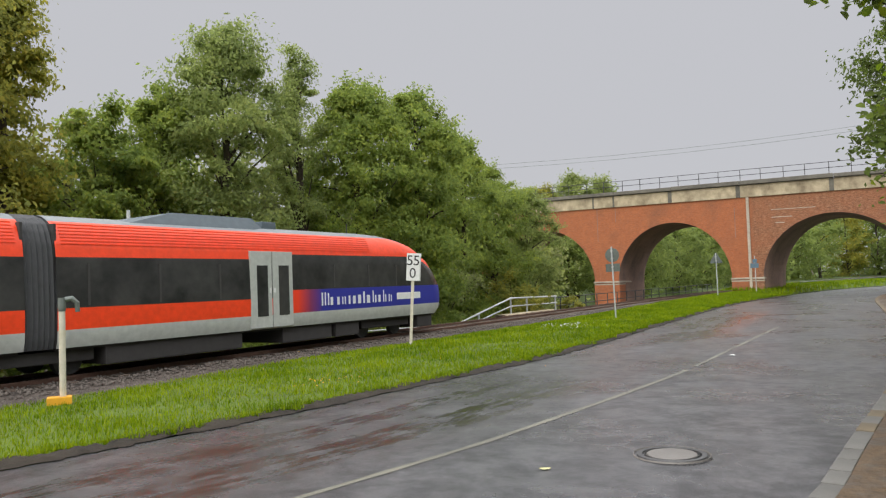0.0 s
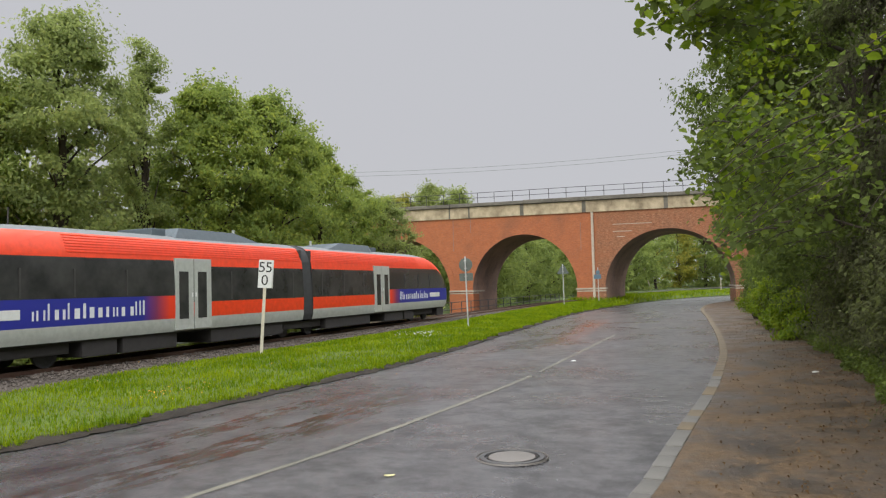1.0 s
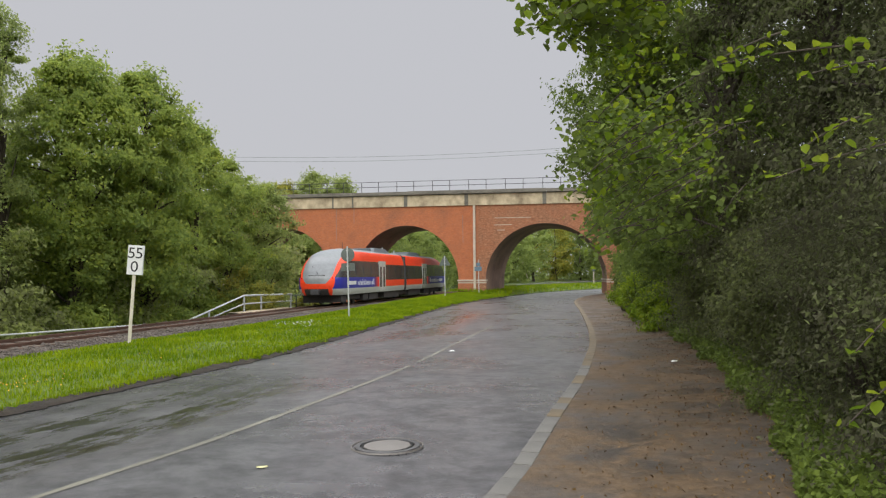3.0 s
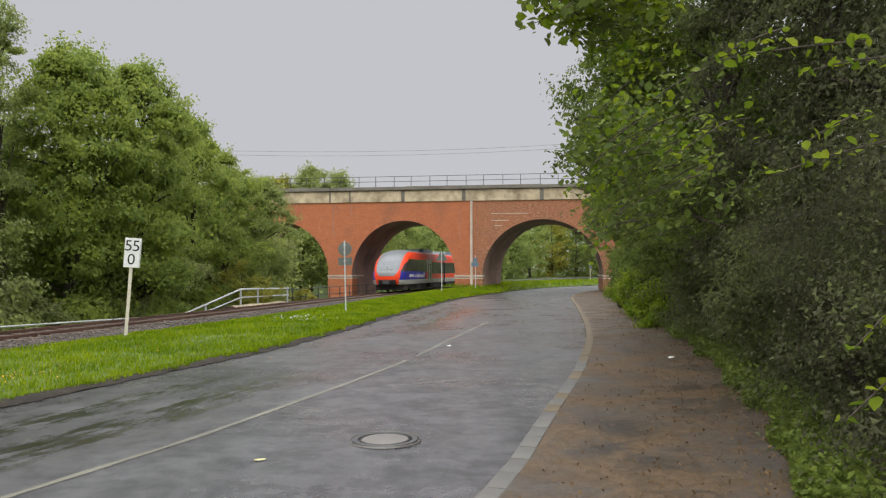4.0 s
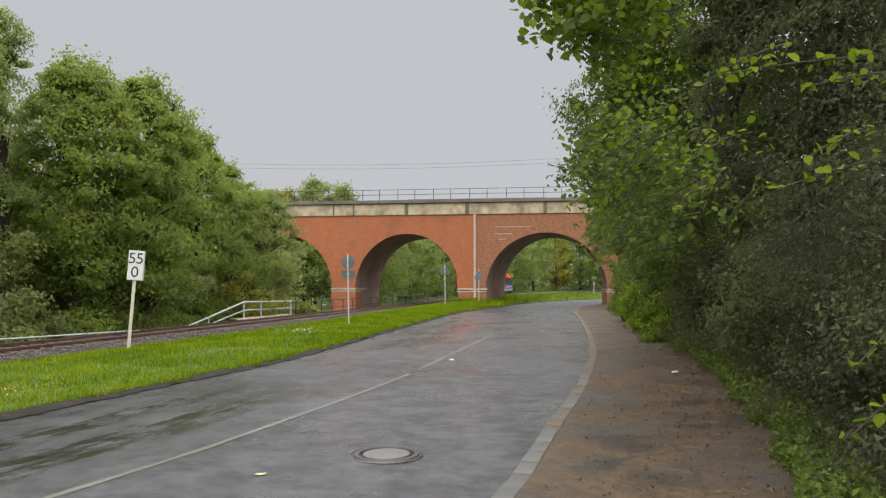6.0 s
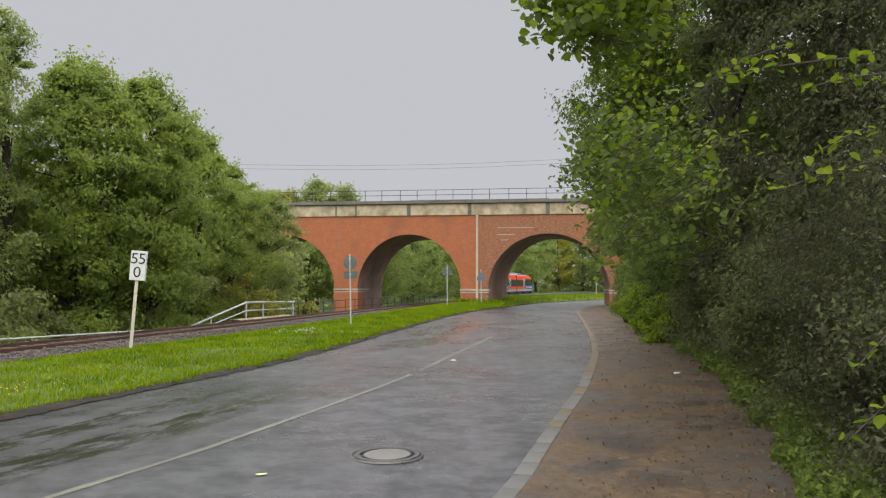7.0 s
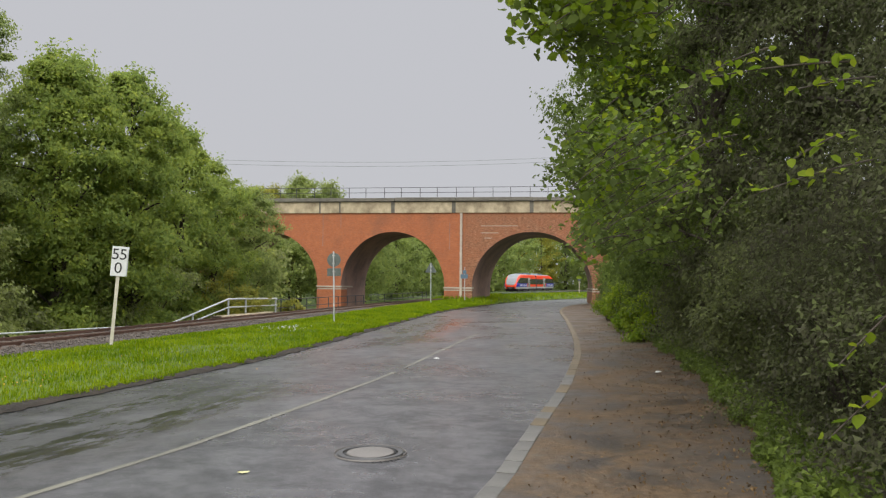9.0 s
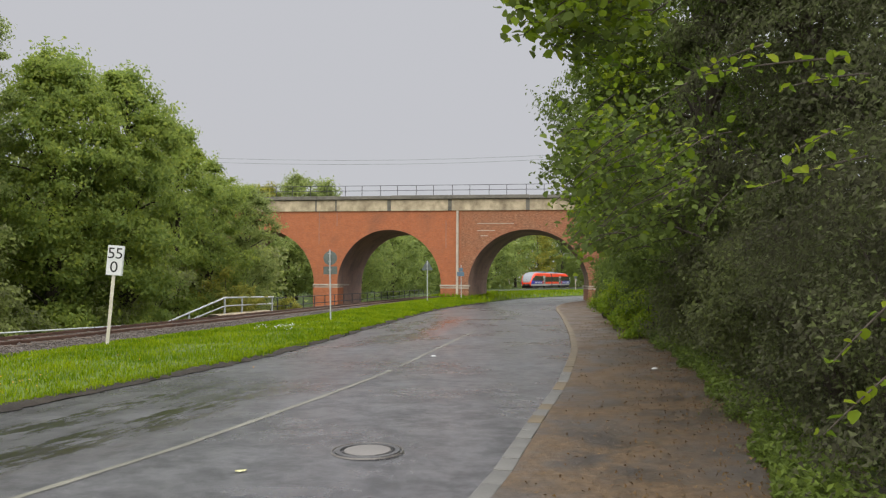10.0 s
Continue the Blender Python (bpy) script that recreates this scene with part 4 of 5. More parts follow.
def build_far_verge():
    rows = []
    for p in resample(np.array([q for q in ROAD_LEFT if q[1] > 62]), 50):
        s = np.interp(p[1], _ty, _ts)
        q = np.array(track(s + 6, 3.2))
        if q[0] > p[0] - 1.5:
            q = p + np.array([-1.5, 1.0])
        d = (q - p)
        L = np.hypot(*d)
        d = d / L * min(L, 7.0)
        rows.append([(*(p + d * v), 0.02 + 0.50 * math.sin(math.pi * min(1, v * 0.75)) ** 0.7 + 0.05 * noise.noise(Vector((*(p + d * v), 0)) * 0.7)) for v in np.linspace(0, 1, 8)])
    tagged(link("far_verge", strip(rows), GRASS_BED, smooth=True), "bright grass bank beyond the viaduct", "verge", kind="structure")
    rng = np.random.default_rng(8)
    R = np.array(rows)
    i, j = rng.integers(0, len(R) - 1, 14000), rng.integers(0, 7, 14000)
    a, b = rng.uniform(size=(14000, 1)), rng.uniform(size=(14000, 1))
    pts = R[i, j] * (1 - a) * (1 - b) + R[i + 1, j] * a * (1 - b) + R[i, j + 1] * (1 - a) * b + R[i + 1, j + 1] * a * b
    blades("grass_blades", pts, rng.uniform(0.12, 0.35, 14000), rng, "tall grass on the bank beyond the viaduct")
    f = thing("far_fence", pose(0, 0, 0), "thin grey roadside rail beyond the viaduct", "fence")
    line = [(7.5, 84.0, 0.75), (12.5, 93.0, 0.80), (20.0, 102.0, 0.85), (30, 110, 0.9)]
    part("bar", tube(line, 0.05, 6), GALV_DULL, f)
    for x, y, z in line:
        part("post", tube([(x, y, -0.2), (x, y, z)], 0.05, 6), GALV_DULL, f)
    pole = thing("leaning_pole", pose(19.9, 187.0, -0.1, 0, -16, 0), "pale leaning wooden pole beyond the viaduct", "pole")
    part("shaft", tube([(0, 0, 0), (0, 0, 6.9)], [0.11, 0.08], 8), STONE_PALE, pole)
    for x, h in ((18.9, 2.7), (20.3, 2.4)):
        p = thing("delineator_post", pose(x, 98.0, 0.0), "pale roadside post with a small sign beyond the viaduct", "post", "roadside posts")
        part("shaft", tube([(0, 0, 0), (0, 0, h)], 0.06, 8), STONE_PALE, p)
        part("plate", box(-0.2, 0.2, -0.1, -0.08, h - 0.5, h, 0.02), GALV_DULL, p)


def build_wires():
    for k, z in enumerate((45.0, 43.6)):
        w = thing("power_line", pose(0, 0, 0), "thin overhead power line far behind the viaduct", "power line", "power lines")
        pts = [(-110 + 20 * i, 250, z - 2.5 + 0.0011 * (20 * i - 110 + 30) ** 2 * 0.35) for i in range(14)]
        part("wire", tube(pts, 0.05, 5), GALV_DULL, w)


# ---------------------------------------------------------------- trees
def build_tree(name, x, y, z0, height, spread, mat, rng, label, clumps=60, per=260, leaf=0.16, crown_low=0.25, clump_r=0.85, lean=0.0, group="trees behind the railway", peak=1.0, flat=0.7):
    t = thing(name, pose(x, y, z0), label, "tree", group)
    bm = bmesh.new()
    top = height * 0.9
    pts = [(0, 0, 0)]
    for i in range(1, 7):
        pts.append((lean * i / 6 * top + rng.normal(0, 0.12), rng.normal(0, 0.12), top * i / 6))
    r0 = 0.02 * height + 0.04
    add_tube(bm, pts, [r0 * (1 - 0.145 * i) for i in range(7)], 8)
    centres = []
    for i in range(clumps):
        h = crown_low + (1 - crown_low) * rng.uniform(0, 1) ** 0.85
        w = spread * (math.sin(math.pi * min(1, 0.12 + 0.86 * ((h - crown_low) / (1 - crown_low)) ** peak)) ** 0.65)
        a, r = rng.uniform(0, math.tau), w * rng.uniform(0.25, 1.05)
        centres.append((lean * h * top + r * math.cos(a), r * math.sin(a), h * height * (0.98 - 0.05 * rng.uniform())))
    for c in centres[:22]:
        zz = max(height * 0.12, c[2] - rng.uniform(0.5, 0.25 * height))
        s0 = Vector((lean * zz, 0, zz))
        e0 = Vector(c)
        midp = (s0 + e0) / 2 + Vector((0, 0, rng.uniform(0, 0.4)))
        add_tube(bm, [s0, midp, e0], [r0 * 0.26, r0 * 0.14, 0.010], 5, cap=False)
    part("trunk", bm, BARK, t, smooth=True)
    pts = []
    for c in centres:
        n = int(per * rng.uniform(0.5, 1.4))
        pts.append(np.array(c) + ball_points(rng, n, clump_r * rng.uniform(0.45, 1.45), 0.7))
    own = [p - np.array(c) for p, c in zip(pts, centres)]
    pts, own = np.vstack(pts), np.vstack(own)
    out = 0.45 * own / clump_r + pts * (0.9 / spread, 0.9 / spread, 0) + (0, 0, 0.38)
    leaf_cloud("crown", pts, leaf, rng, mat, t, face=out)
    return t


def at(az, r):
    return r * math.sin(radians(az)), r * math.cos(radians(az))


def build_left_trees():
    rng = np.random.default_rng(21)
    specs = [
        (-57.0, 26, 13.0, 3.6, LEAF_YELLOW, "tall tree with yellowing autumn leaves behind the railway", 95, 0.08, 0.22, 0.95),
        (-51.0, 28, 12.4, 1.9, LEAF_YELLOW, "tall tree with yellow-green leaves behind the railway", 50, 0.1, 0.22, 0.9),
        (-45.0, 31, 9.6, 2.4, LEAF_TREE, "loose slender tree with gaps in its crown", 60, 0.1, 0.22, 0.75),
        (-41.0, 33, 11.2, 2.4, LEAF_TREE, "green tree beside a taller willow", 70, 0.05, 0.22, 0.85),
        (-36.6, 33, 13.7, 3.3, LEAF_WILLOW, "large rounded pale green willow behind the railway", 120, 0.03, 0.2, 0.95),
        (-31.2, 36, 13.9, 1.7, LEAF_WILLOW, "slim feathery pale birch between taller trees", 60, 0.1, 0.15, 0.7),
        (-26.6, 38, 12.8, 3.2, LEAF_TREE, "broad dark green alder behind the railway", 120, 0.02, 0.22, 0.95),
        (-22.2, 40, 12.7, 3.0, LEAF_TREE, "dense dark green tree with a rounded top", 110, 0.02, 0.22, 0.95),
        (-18.9, 48, 11.6, 3.0, LEAF_TREE, "green tree sloping down towards the viaduct", 95, 0.02, 0.22, 0.9),
        (-16.4, 52, 10.2, 2.8, LEAF_TREE, "low green tree sloping down towards the viaduct", 80, 0.02, 0.2, 0.85),
        (-13.9, 56, 9.0, 2.5, LEAF_WILLOW, "light green small tree beside the viaduct", 75, 0.02, 0.18, 0.75),
    ]
    for az, r, h, sp, mat, label, cl, low, leaf, cr in specs:
        x, y = at(az, r)
        build_tree("tree", x, y, -1.2, 1.0 * h + 1.2, sp, mat, rng, label, int(1.6 * cl), 330, leaf * 0.86, low, cr, peak=1.25)
    # undergrowth below the crowns
    for i in range(17):
        az = -64 + i * 3.0 + rng.uniform(-1, 1)
        r = np.interp(az, [-62, -45, -30, -22, -13], [23.0, 26.5, 34.5, 42, 60]) + rng.uniform(-0.5, 2.5)
        x, y = at(az, r)
        h = rng.uniform(2.8, 5.6)
        mat = LEAF_SCRUB if i % 3 else LEAF_TREE
        build_bush(x, y, -1.3, 2.6, h, mat, rng, "dark leafy undergrowth below the trees", 30, 220, 0.2, "undergrowth behind the railway")
    # closed thicket behind the crowns
    pts = []
    for az in np.arange(-68, -12.4, 0.55):
        r = float(np.interp(az, [-68, -45, -30, -22, -12], [29, 33, 40, 46, 62])) + rng.uniform(0, 2)
        x, y = at(az, r)
        top = float(np.interp(az, [-68, -50, -44, -36, -30, -20, -15, -12], [8.5, 7.5, 6.0, 8.5, 8.0, 8.0, 6.8, 5.0]))
        q = rng.normal(0, 0.9, (520, 3)) + (x, y, 0)
        q[:, 2] = -1.2 + (top + 1.2 + 0.8 * np.sin(az * 1.7)) * rng.uniform(0, 1, 520) ** 0.9
        pts.append(q)
    tagged(leaf_cloud("thicket", np.vstack(pts), 0.40, rng, LEAF_SCRUB, face=np.array((0.55, -0.65, 0.75)) + 0 * np.vstack(pts)), "closed green thicket behind the trees along the railway", "thicket", kind="stuff")
    for az, r, h, sp in ((-15.2, 47.8, 3.5, 1.7), (-13.9, 49.5, 2.7, 1.2), (-10.9, 53, 1.9, 0.8)):
        x, y = at(az, r)
        build_bush(x, y, -1.2, sp, h, LEAF_YELLOW, rng, "yellow-green bush beside the stream railing", 22, 240, 0.16, "undergrowth behind the railway")


def build_bush(x, y, z0, spread, height, mat, rng, label, clumps, per, leaf, group, name="bush", fine=False):
    b = thing(name, pose(x, y, z0), label, "bush", group)
    bm = bmesh.new()
    pts = []
    for i in range(clumps):
        a, r = rng.uniform(0, math.tau), spread * rng.uniform(0, 1) ** 0.6
        h = height * rng.uniform(0.06, 1.0) * (1 - 0.35 * (r / spread) ** 2)
        c = np.array((r * math.cos(a), r * math.sin(a), h))
        pts.append(c + ball_points(rng, int(per * rng.uniform(0.6, 1.4)), 0.28 * spread + 0.15, 0.8))
        if i < 9:
            add_tube(bm, [(0.15 * math.cos(a), 0.15 * math.sin(a), 0), tuple(c * (0.5, 0.5, 0.6)), tuple(c)], [0.04, 0.025, 0.008], 5, cap=False)
    part("stem", bm, BARK, b)
    pts = np.vstack(pts)
    leaf_cloud("foliage", pts, leaf, rng, mat, b, fine=fine, face=pts * (0.9 / spread, 0.9 / spread, 0) + (0, 0, 0.6))
    return b


def build_far_trees():
    rng = np.random.default_rng(33)
    # seen through the arches and beyond the road
    for az, r, h, sp, mat in ((-13.5, 88, 8.5, 4.0, LEAF_FAR), (-11.0, 92, 9.0, 4.0, LEAF_FAR), (-8.2, 92, 9.0, 4.2, LEAF_FAR), (-5.4, 94, 9.5, 4.0, LEAF_FAR), (-3.0, 104, 10.5, 4.0, LEAF_FAR), (-1.2, 116, 11.5, 4.0, LEAF_FAR), (0.8, 128, 12.0, 5.0, LEAF_FAR),
                              (2.9, 165, 15.0, 6.0, LEAF_FAR), (4.6, 178, 16.0, 6.5, LEAF_FAR), (6.4, 195, 18.0, 6.5, LEAF_FAR), (8.1, 212, 19.0, 6.5, LEAF_YELLOW), (9.9, 222, 20.0, 7.0, LEAF_FAR), (11.8, 215, 19.0, 7.0, LEAF_FAR), (13.8, 205, 18.0, 7.0, LEAF_FAR), (16.2, 190, 17.0, 7.0, LEAF_FAR)):
        x, y = at(az, r)
        k = r / 100
        build_tree("tree", x, y, -0.5, h, sp, mat, rng, "green tree seen beyond the viaduct", 80, 150, 0.34 * k ** 0.7, 0.01, 1.35 * k ** 0.5, group="trees beyond the viaduct", peak=1.2)
    for az, r, h, sp, mat, label in ((-10.3, 96, 16.4, 3.2, LEAF_WILLOW, "rounded light green treetop rising above the viaduct"), (-8.2, 99, 15.4, 1.9, LEAF_WILLOW, "small light green treetop above the viaduct"), (-12.8, 98, 15.0, 3.6, LEAF_YELLOW, "yellow-green treetop rising above the viaduct")):
        x, y = at(az, r)
        build_tree("tree", x, y, -0.5, h, sp, mat, rng, label, 150, 150, 0.32, 0.25, 1.1, group="trees beyond the viaduct", peak=1.8)
    # closed wood behind
    pts = []
    for az in np.arange(-24, 24, 0.5):
        r = float(np.interp(az, [-24, -6, 2, 8, 24], [112, 116, 150, 235, 215])) + rng.uniform(0, 8)
        x, y = at(az, r)
        top = r * 0.088
        n = 620
        q = rng.normal(0, 1, (n, 3)) * (2.2, 2.2, 0) + (x, y, 0)
        q[:, 2] = rng.uniform(-1, 1, n) ** 1 * top * 0.5 + top * 0.5 + 0.4 * np.sin(q[:, 0] * 1.1)
        pts.append(q)
    tagged(leaf_cloud("far_wood", np.vstack(pts), 0.95, rng, LEAF_FAR, face=np.array((0.0, -0.8, 0.7)) + 0 * np.vstack(pts)), "dark green wood closing the valley behind the viaduct", "wood", kind="stuff")


def spray(tree, p0, p1, n, leaf, rng, mat, sag=0.12, spread=0.10, dense=4):
    """A leafy twig of a tree from p0 to p1, in the tree's own space."""
    o = tree.matrix_basis.translation
    p0, p1 = Vector(p0) - o, Vector(p1) - o
    pts, line = [], []
    for i in range(n):
        u = i / max(1, n - 1)
        q = p0.lerp(p1, u) - Vector((0, 0, sag * u * u))
        line.append(q)
        for _ in range(dense):
            pts.append(q + Vector(rng.normal(0, spread, 3)) * (0.6 + 0.4 * (1 - u)))
    part("twig", tube(line, [0.007 * (1 - 0.8 * i / len(line)) + 0.002 for i in range(len(line))], 5), BARK, tree)
    leaf_cloud("foliage", np.array([tuple(p) for p in pts]), leaf, rng, mat, tree, fine=True, slim=0.8)


def build_right_side():
    rng = np.random.default_rng(45)
    # leafy bank along the footway, as separate shrubs in a row
    y = 4.6
    while y < 62:
        x = along(HEDGE_LINE, y)
        far = y > 24
        big = 1.5 if far else 1.0
        # painted shade: darkest leaf up to 11 m, weaker to 24 m, none beyond
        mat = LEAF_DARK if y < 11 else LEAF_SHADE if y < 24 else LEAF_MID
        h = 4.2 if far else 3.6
        label = "dense leafy hedge shrub further along the footway" if far else "dense hedge shrub beside the footway, deep shade put into its leaf colour"
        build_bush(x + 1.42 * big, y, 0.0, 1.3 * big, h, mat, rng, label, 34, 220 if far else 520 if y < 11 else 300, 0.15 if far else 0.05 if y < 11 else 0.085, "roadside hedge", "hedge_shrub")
        y += 1.4 * big
    trees = []
    for x, y, h, sp, mat, cl, per, leaf, low, cr in (
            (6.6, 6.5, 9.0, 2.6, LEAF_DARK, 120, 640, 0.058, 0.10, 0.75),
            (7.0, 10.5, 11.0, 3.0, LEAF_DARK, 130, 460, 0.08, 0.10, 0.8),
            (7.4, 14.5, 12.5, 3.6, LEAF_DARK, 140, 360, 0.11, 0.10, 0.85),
            (7.2, 19.0, 14.0, 4.2, LEAF_MID, 180, 310, 0.13, 0.12, 0.9),
            (9.0, 25.0, 14.0, 4.4, LEAF_MID, 130, 280, 0.15, 0.12, 0.95),
            (11.5, 34.0, 13.0, 4.4, LEAF_MID, 90, 250, 0.18, 0.08, 1.0),
            (14.5, 45.0, 12.0, 4.2, LEAF_MID, 80, 230, 0.20, 0.06, 1.0),
            (18.5, 57.0, 11.0, 4.2, LEAF_MID, 70, 220, 0.22, 0.05, 1.0)):
        trees.append(build_tree("roadside_tree", x, y, 0, h, sp, mat, rng, "dense dark leafy tree hanging over the footway", cl, per, leaf, low, cr, group="roadside trees", peak=1.0))
    near, second, third, fourth = trees[0], trees[1], trees[2], trees[3]
    # boughs reaching out over the footway and road edge
    for i in range(64):
        u = rng.uniform()
        tip = (0.74 + 0.90 * u + rng.normal(0, 0.05), 6.0 + rng.uniform(-0.3, 0.9), 3.90 + 0.85 * rng.uniform() + 0.15 * u)
        back = (tip[0] + rng.uniform(0.15, 0.6), tip[1] + rng.uniform(-0.2, 0.5), tip[2] + rng.uniform(-0.15, 0.45))
        spray(near, back, tip, 9, 0.085, rng, LEAF_BRIGHT if i % 3 == 0 else LEAF_MID, 0.10, 0.12)
    for i in range(150):
        z = rng.uniform(3.4, 9.4)
        reach = 2.45 + 1.15 * abs(math.sin(0.858 * (z - 4.57)))
        tip = (reach + abs(rng.normal(0, 0.35)), 16.0 + rng.uniform(-1, 2), z)
        back = (tip[0] + rng.uniform(0.5, 1.4), tip[1] + rng.uniform(-0.5, 0.8), z + rng.uniform(-0.4, 0.7))
        spray(third if i % 2 else fourth, back, tip, 14, 0.125, rng, LEAF_MID if i % 4 else LEAF_BRIGHT, 0.2, 0.24, 5)
    for i in range(80):
        y = rng.uniform(7.8, 12)
        tip = (along(HEDGE_LINE, y) - 2.2 + abs(rng.normal(0, 0.6)), y, rng.uniform(2.35, 3.7))
        back = (tip[0] + rng.uniform(0.4, 1.0), y + rng.uniform(-0.4, 0.6), tip[2] + rng.uniform(-0.1, 0.5))
        spray(second, back, tip, 8, 0.095, rng, LEAF_BRIGHT if i % 5 == 0 else LEAF_MID, 0.2, 0.15)
    # single sprays in the brighter leaf before the shade-coloured hedge
    for p0, p1, n in (((2.95, 5.2, 3.42), (1.85, 5.0, 3.32), 9), ((3.0, 5.0, 3.25), (2.35, 4.9, 3.20), 6), ((3.2, 5.4, 2.75), (2.25, 5.2, 2.55), 7), ((3.0, 5.4, 2.95), (2.55, 5.3, 2.80), 4),
                      ((2.9, 4.4, 1.85), (2.32, 4.3, 1.45), 5), ((2.85, 4.3, 1.45), (2.2, 4.2, 1.05), 6), ((2.6, 7.2, 2.95), (2.15, 7.0, 2.65), 4), ((2.9, 6.4, 3.9), (2.3, 6.2, 3.7), 4), ((3.0, 8.0, 3.4), (2.4, 7.8, 3.1), 4)):
        spray(near, p0, p1, n + 2, 0.08, rng, LEAF_BRIGHT, 0.08, 0.04, 2)
    # thicket behind the first row of leaves, its shade put into the leaf colour
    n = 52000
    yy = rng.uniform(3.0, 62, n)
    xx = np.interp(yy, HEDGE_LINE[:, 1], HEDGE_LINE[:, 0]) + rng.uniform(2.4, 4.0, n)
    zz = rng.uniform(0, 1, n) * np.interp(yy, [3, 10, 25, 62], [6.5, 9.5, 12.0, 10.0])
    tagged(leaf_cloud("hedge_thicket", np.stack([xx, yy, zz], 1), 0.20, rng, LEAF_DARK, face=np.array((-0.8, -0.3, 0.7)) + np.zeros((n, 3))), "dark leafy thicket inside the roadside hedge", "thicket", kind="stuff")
    # low bushes with fresh leaves and ground cover at the hedge's foot
    for y, o, h in ((27.5, 0.2, 2.2), (31.5, 0.1, 1.8), (36.0, 0.0, 1.4), (23.5, 0.3, 1.5)):
        build_bush(along(HEDGE_LINE, y) + o, y, 0.0, 0.8, h, LEAF_BRIGHT, rng, "fresh green bush at the hedge's foot", 16, 170, 0.11, "hedge foot bushes")
    n = 26000
    yy = 4.0 + 34 * rng.uniform(size=n) ** 1.5
    xx = np.interp(yy, HEDGE_LINE[:, 1], HEDGE_LINE[:, 0]) + np.abs(rng.normal(0, 0.42, n)) + 0.03 + 0.16 * np.sin(yy * 2.3) * np.sin(yy * 0.9)
    zz = 0.04 + np.abs(rng.normal(0, 0.13, n))
    tagged(leaf_cloud("ground_cover", np.stack([xx, yy, zz], 1), 0.075, rng, LEAF_MID), "low green ivy and weeds along the hedge's foot", "ground cover", kind="stuff")


# ---------------------------------------------------------------- the train
def railcar(name, label, mirrored):
    """One half of the railcar; x from the gangway (0) to the cab nose (16.6), z from the rail."""
    c = thing(name, pose(0, 0, 0), label, "railcar", "two-car train")
    zs = [0.68, 0.76, 0.90, 1.08, 1.20, 1.40, 1.56, 1.72, 1.78, 1.90, 2.05, 2.20, 2.40, 2.58, 2.70, 2.86, 3.0, 3.12, 3.26, 3.36, 3.45, 3.52, 3.58, 3.64, 3.69, 3.73, 3.75]
    ws = np.interp(zs, [0.68, 0.9, 1.3, 1.8, 2.6, 3.0, 3.3, 3.45, 3.55, 3.64, 3.70, 3.75], [1.38, 1.44, 1.46, 1.46, 1.43, 1.38, 1.28, 1.18, 1.06, 0.85, 0.6, 0.02])
    xf = np.interp(zs, [0.68, 0.9, 1.3, 1.7, 2.2, 2.7, 3.1, 3.3, 3.5, 3.64, 3.75], [16.3, 16.5, 16.6, 16.55, 16.25, 15.8, 15.2, 14.8, 14.1, 13.3, 12.2])
    R = np.interp(zs, [0.68, 1.3, 2.2, 3.1, 3.5, 3.75], [1.1, 1.15, 1.2, 1.5, 1.7, 1.3])
    base_x = np.r_[np.arange(0.35, 7.5, 0.5), 7.66, np.arange(8.0, 10.1, 0.5)]
    # each level follows the outline, with columns exactly on the pillar edge and on the windscreen edge
    P = []
    for z, w, f, r in zip(zs, ws, xf, R):
        xe = f - r
        ph = np.linspace(0, math.pi / 2, 160)
        cx = np.r_[np.linspace(10.0, xe, 60, endpoint=False), xe + r * np.sin(ph)]
        cy = np.r_[np.full(60, w), w * np.cos(ph) ** 0.6]
        xp = np.interp(z, [0.68, 1.0, 1.8, 2.4, 2.86, 3.2, 3.5, 3.75], [16.15, 16.38, 16.22, 15.55, 14.3, 12.9, 11.9, 11.0])
        yw = min(0.92 * w, np.interp(z, [1.08, 1.40, 1.56, 1.72, 1.90, 2.1, 3.12, 3.52], [0.78, 0.62, 0.78, 0.90, 0.98, 1.02, 1.08, 1.05]))
        i0 = np.interp(min(xp, f - 0.05), cx, np.arange(len(cx)))
        i1 = max(np.interp(-yw, -cy[60:], np.arange(60, len(cx))), i0 + 4)
        cols = np.r_[np.linspace(0, i0, 13)[1:], np.linspace(i0, i1, 7)[1:], np.linspace(i1, len(cx) - 1, 10)[1:]]
        x = np.r_[base_x, np.interp(cols, np.arange(len(cx)), cx)]
        y = np.r_[np.full(len(base_x), w), np.interp(cols, np.arange(len(cx)), cy)]
        P.append(np.stack([x, y, np.full(len(x), z)], 1))
    P = np.array(P)
    jp = len(base_x) + 11
    jw = jp + 6
    groups = {}

    def region(j, x, z):
        if z > 3.52 or (z > 3.12 and j >= jw):
            return "roof"
        if j >= jp:
            if j >= jw and 1.90 < z < 3.12:
                return "windscreen"
            if j >= jw and 1.40 < z < 1.90:
                return "front_panel"
            if z < 1.08 and j >= jw:
                return "coupler_recess"
            return "nose"
        if z > (2.70 if x < 7.66 else 2.86):
            return "upper_band"
        if z < 1.08:
            return "skirt"
        if x < 7.66:
            return "window_band" if z > 1.56 else "lower_band"
        return "window_band" if z > 1.78 else "side_panel"
    for sgn in (1, -1):
        for i in range(P.shape[0] - 1):
            for j in range(P.shape[1] - 1):
                q = [P[i, j], P[i, j + 1], P[i + 1, j + 1], P[i + 1, j]]
                m = sum(q) / 4
                key = region(j, m[0], m[2])
                pts = [(a[0], a[1] * sgn, a[2]) for a in q]
                groups.setdefault(key, []).append(pts if sgn < 0 else pts[::-1])
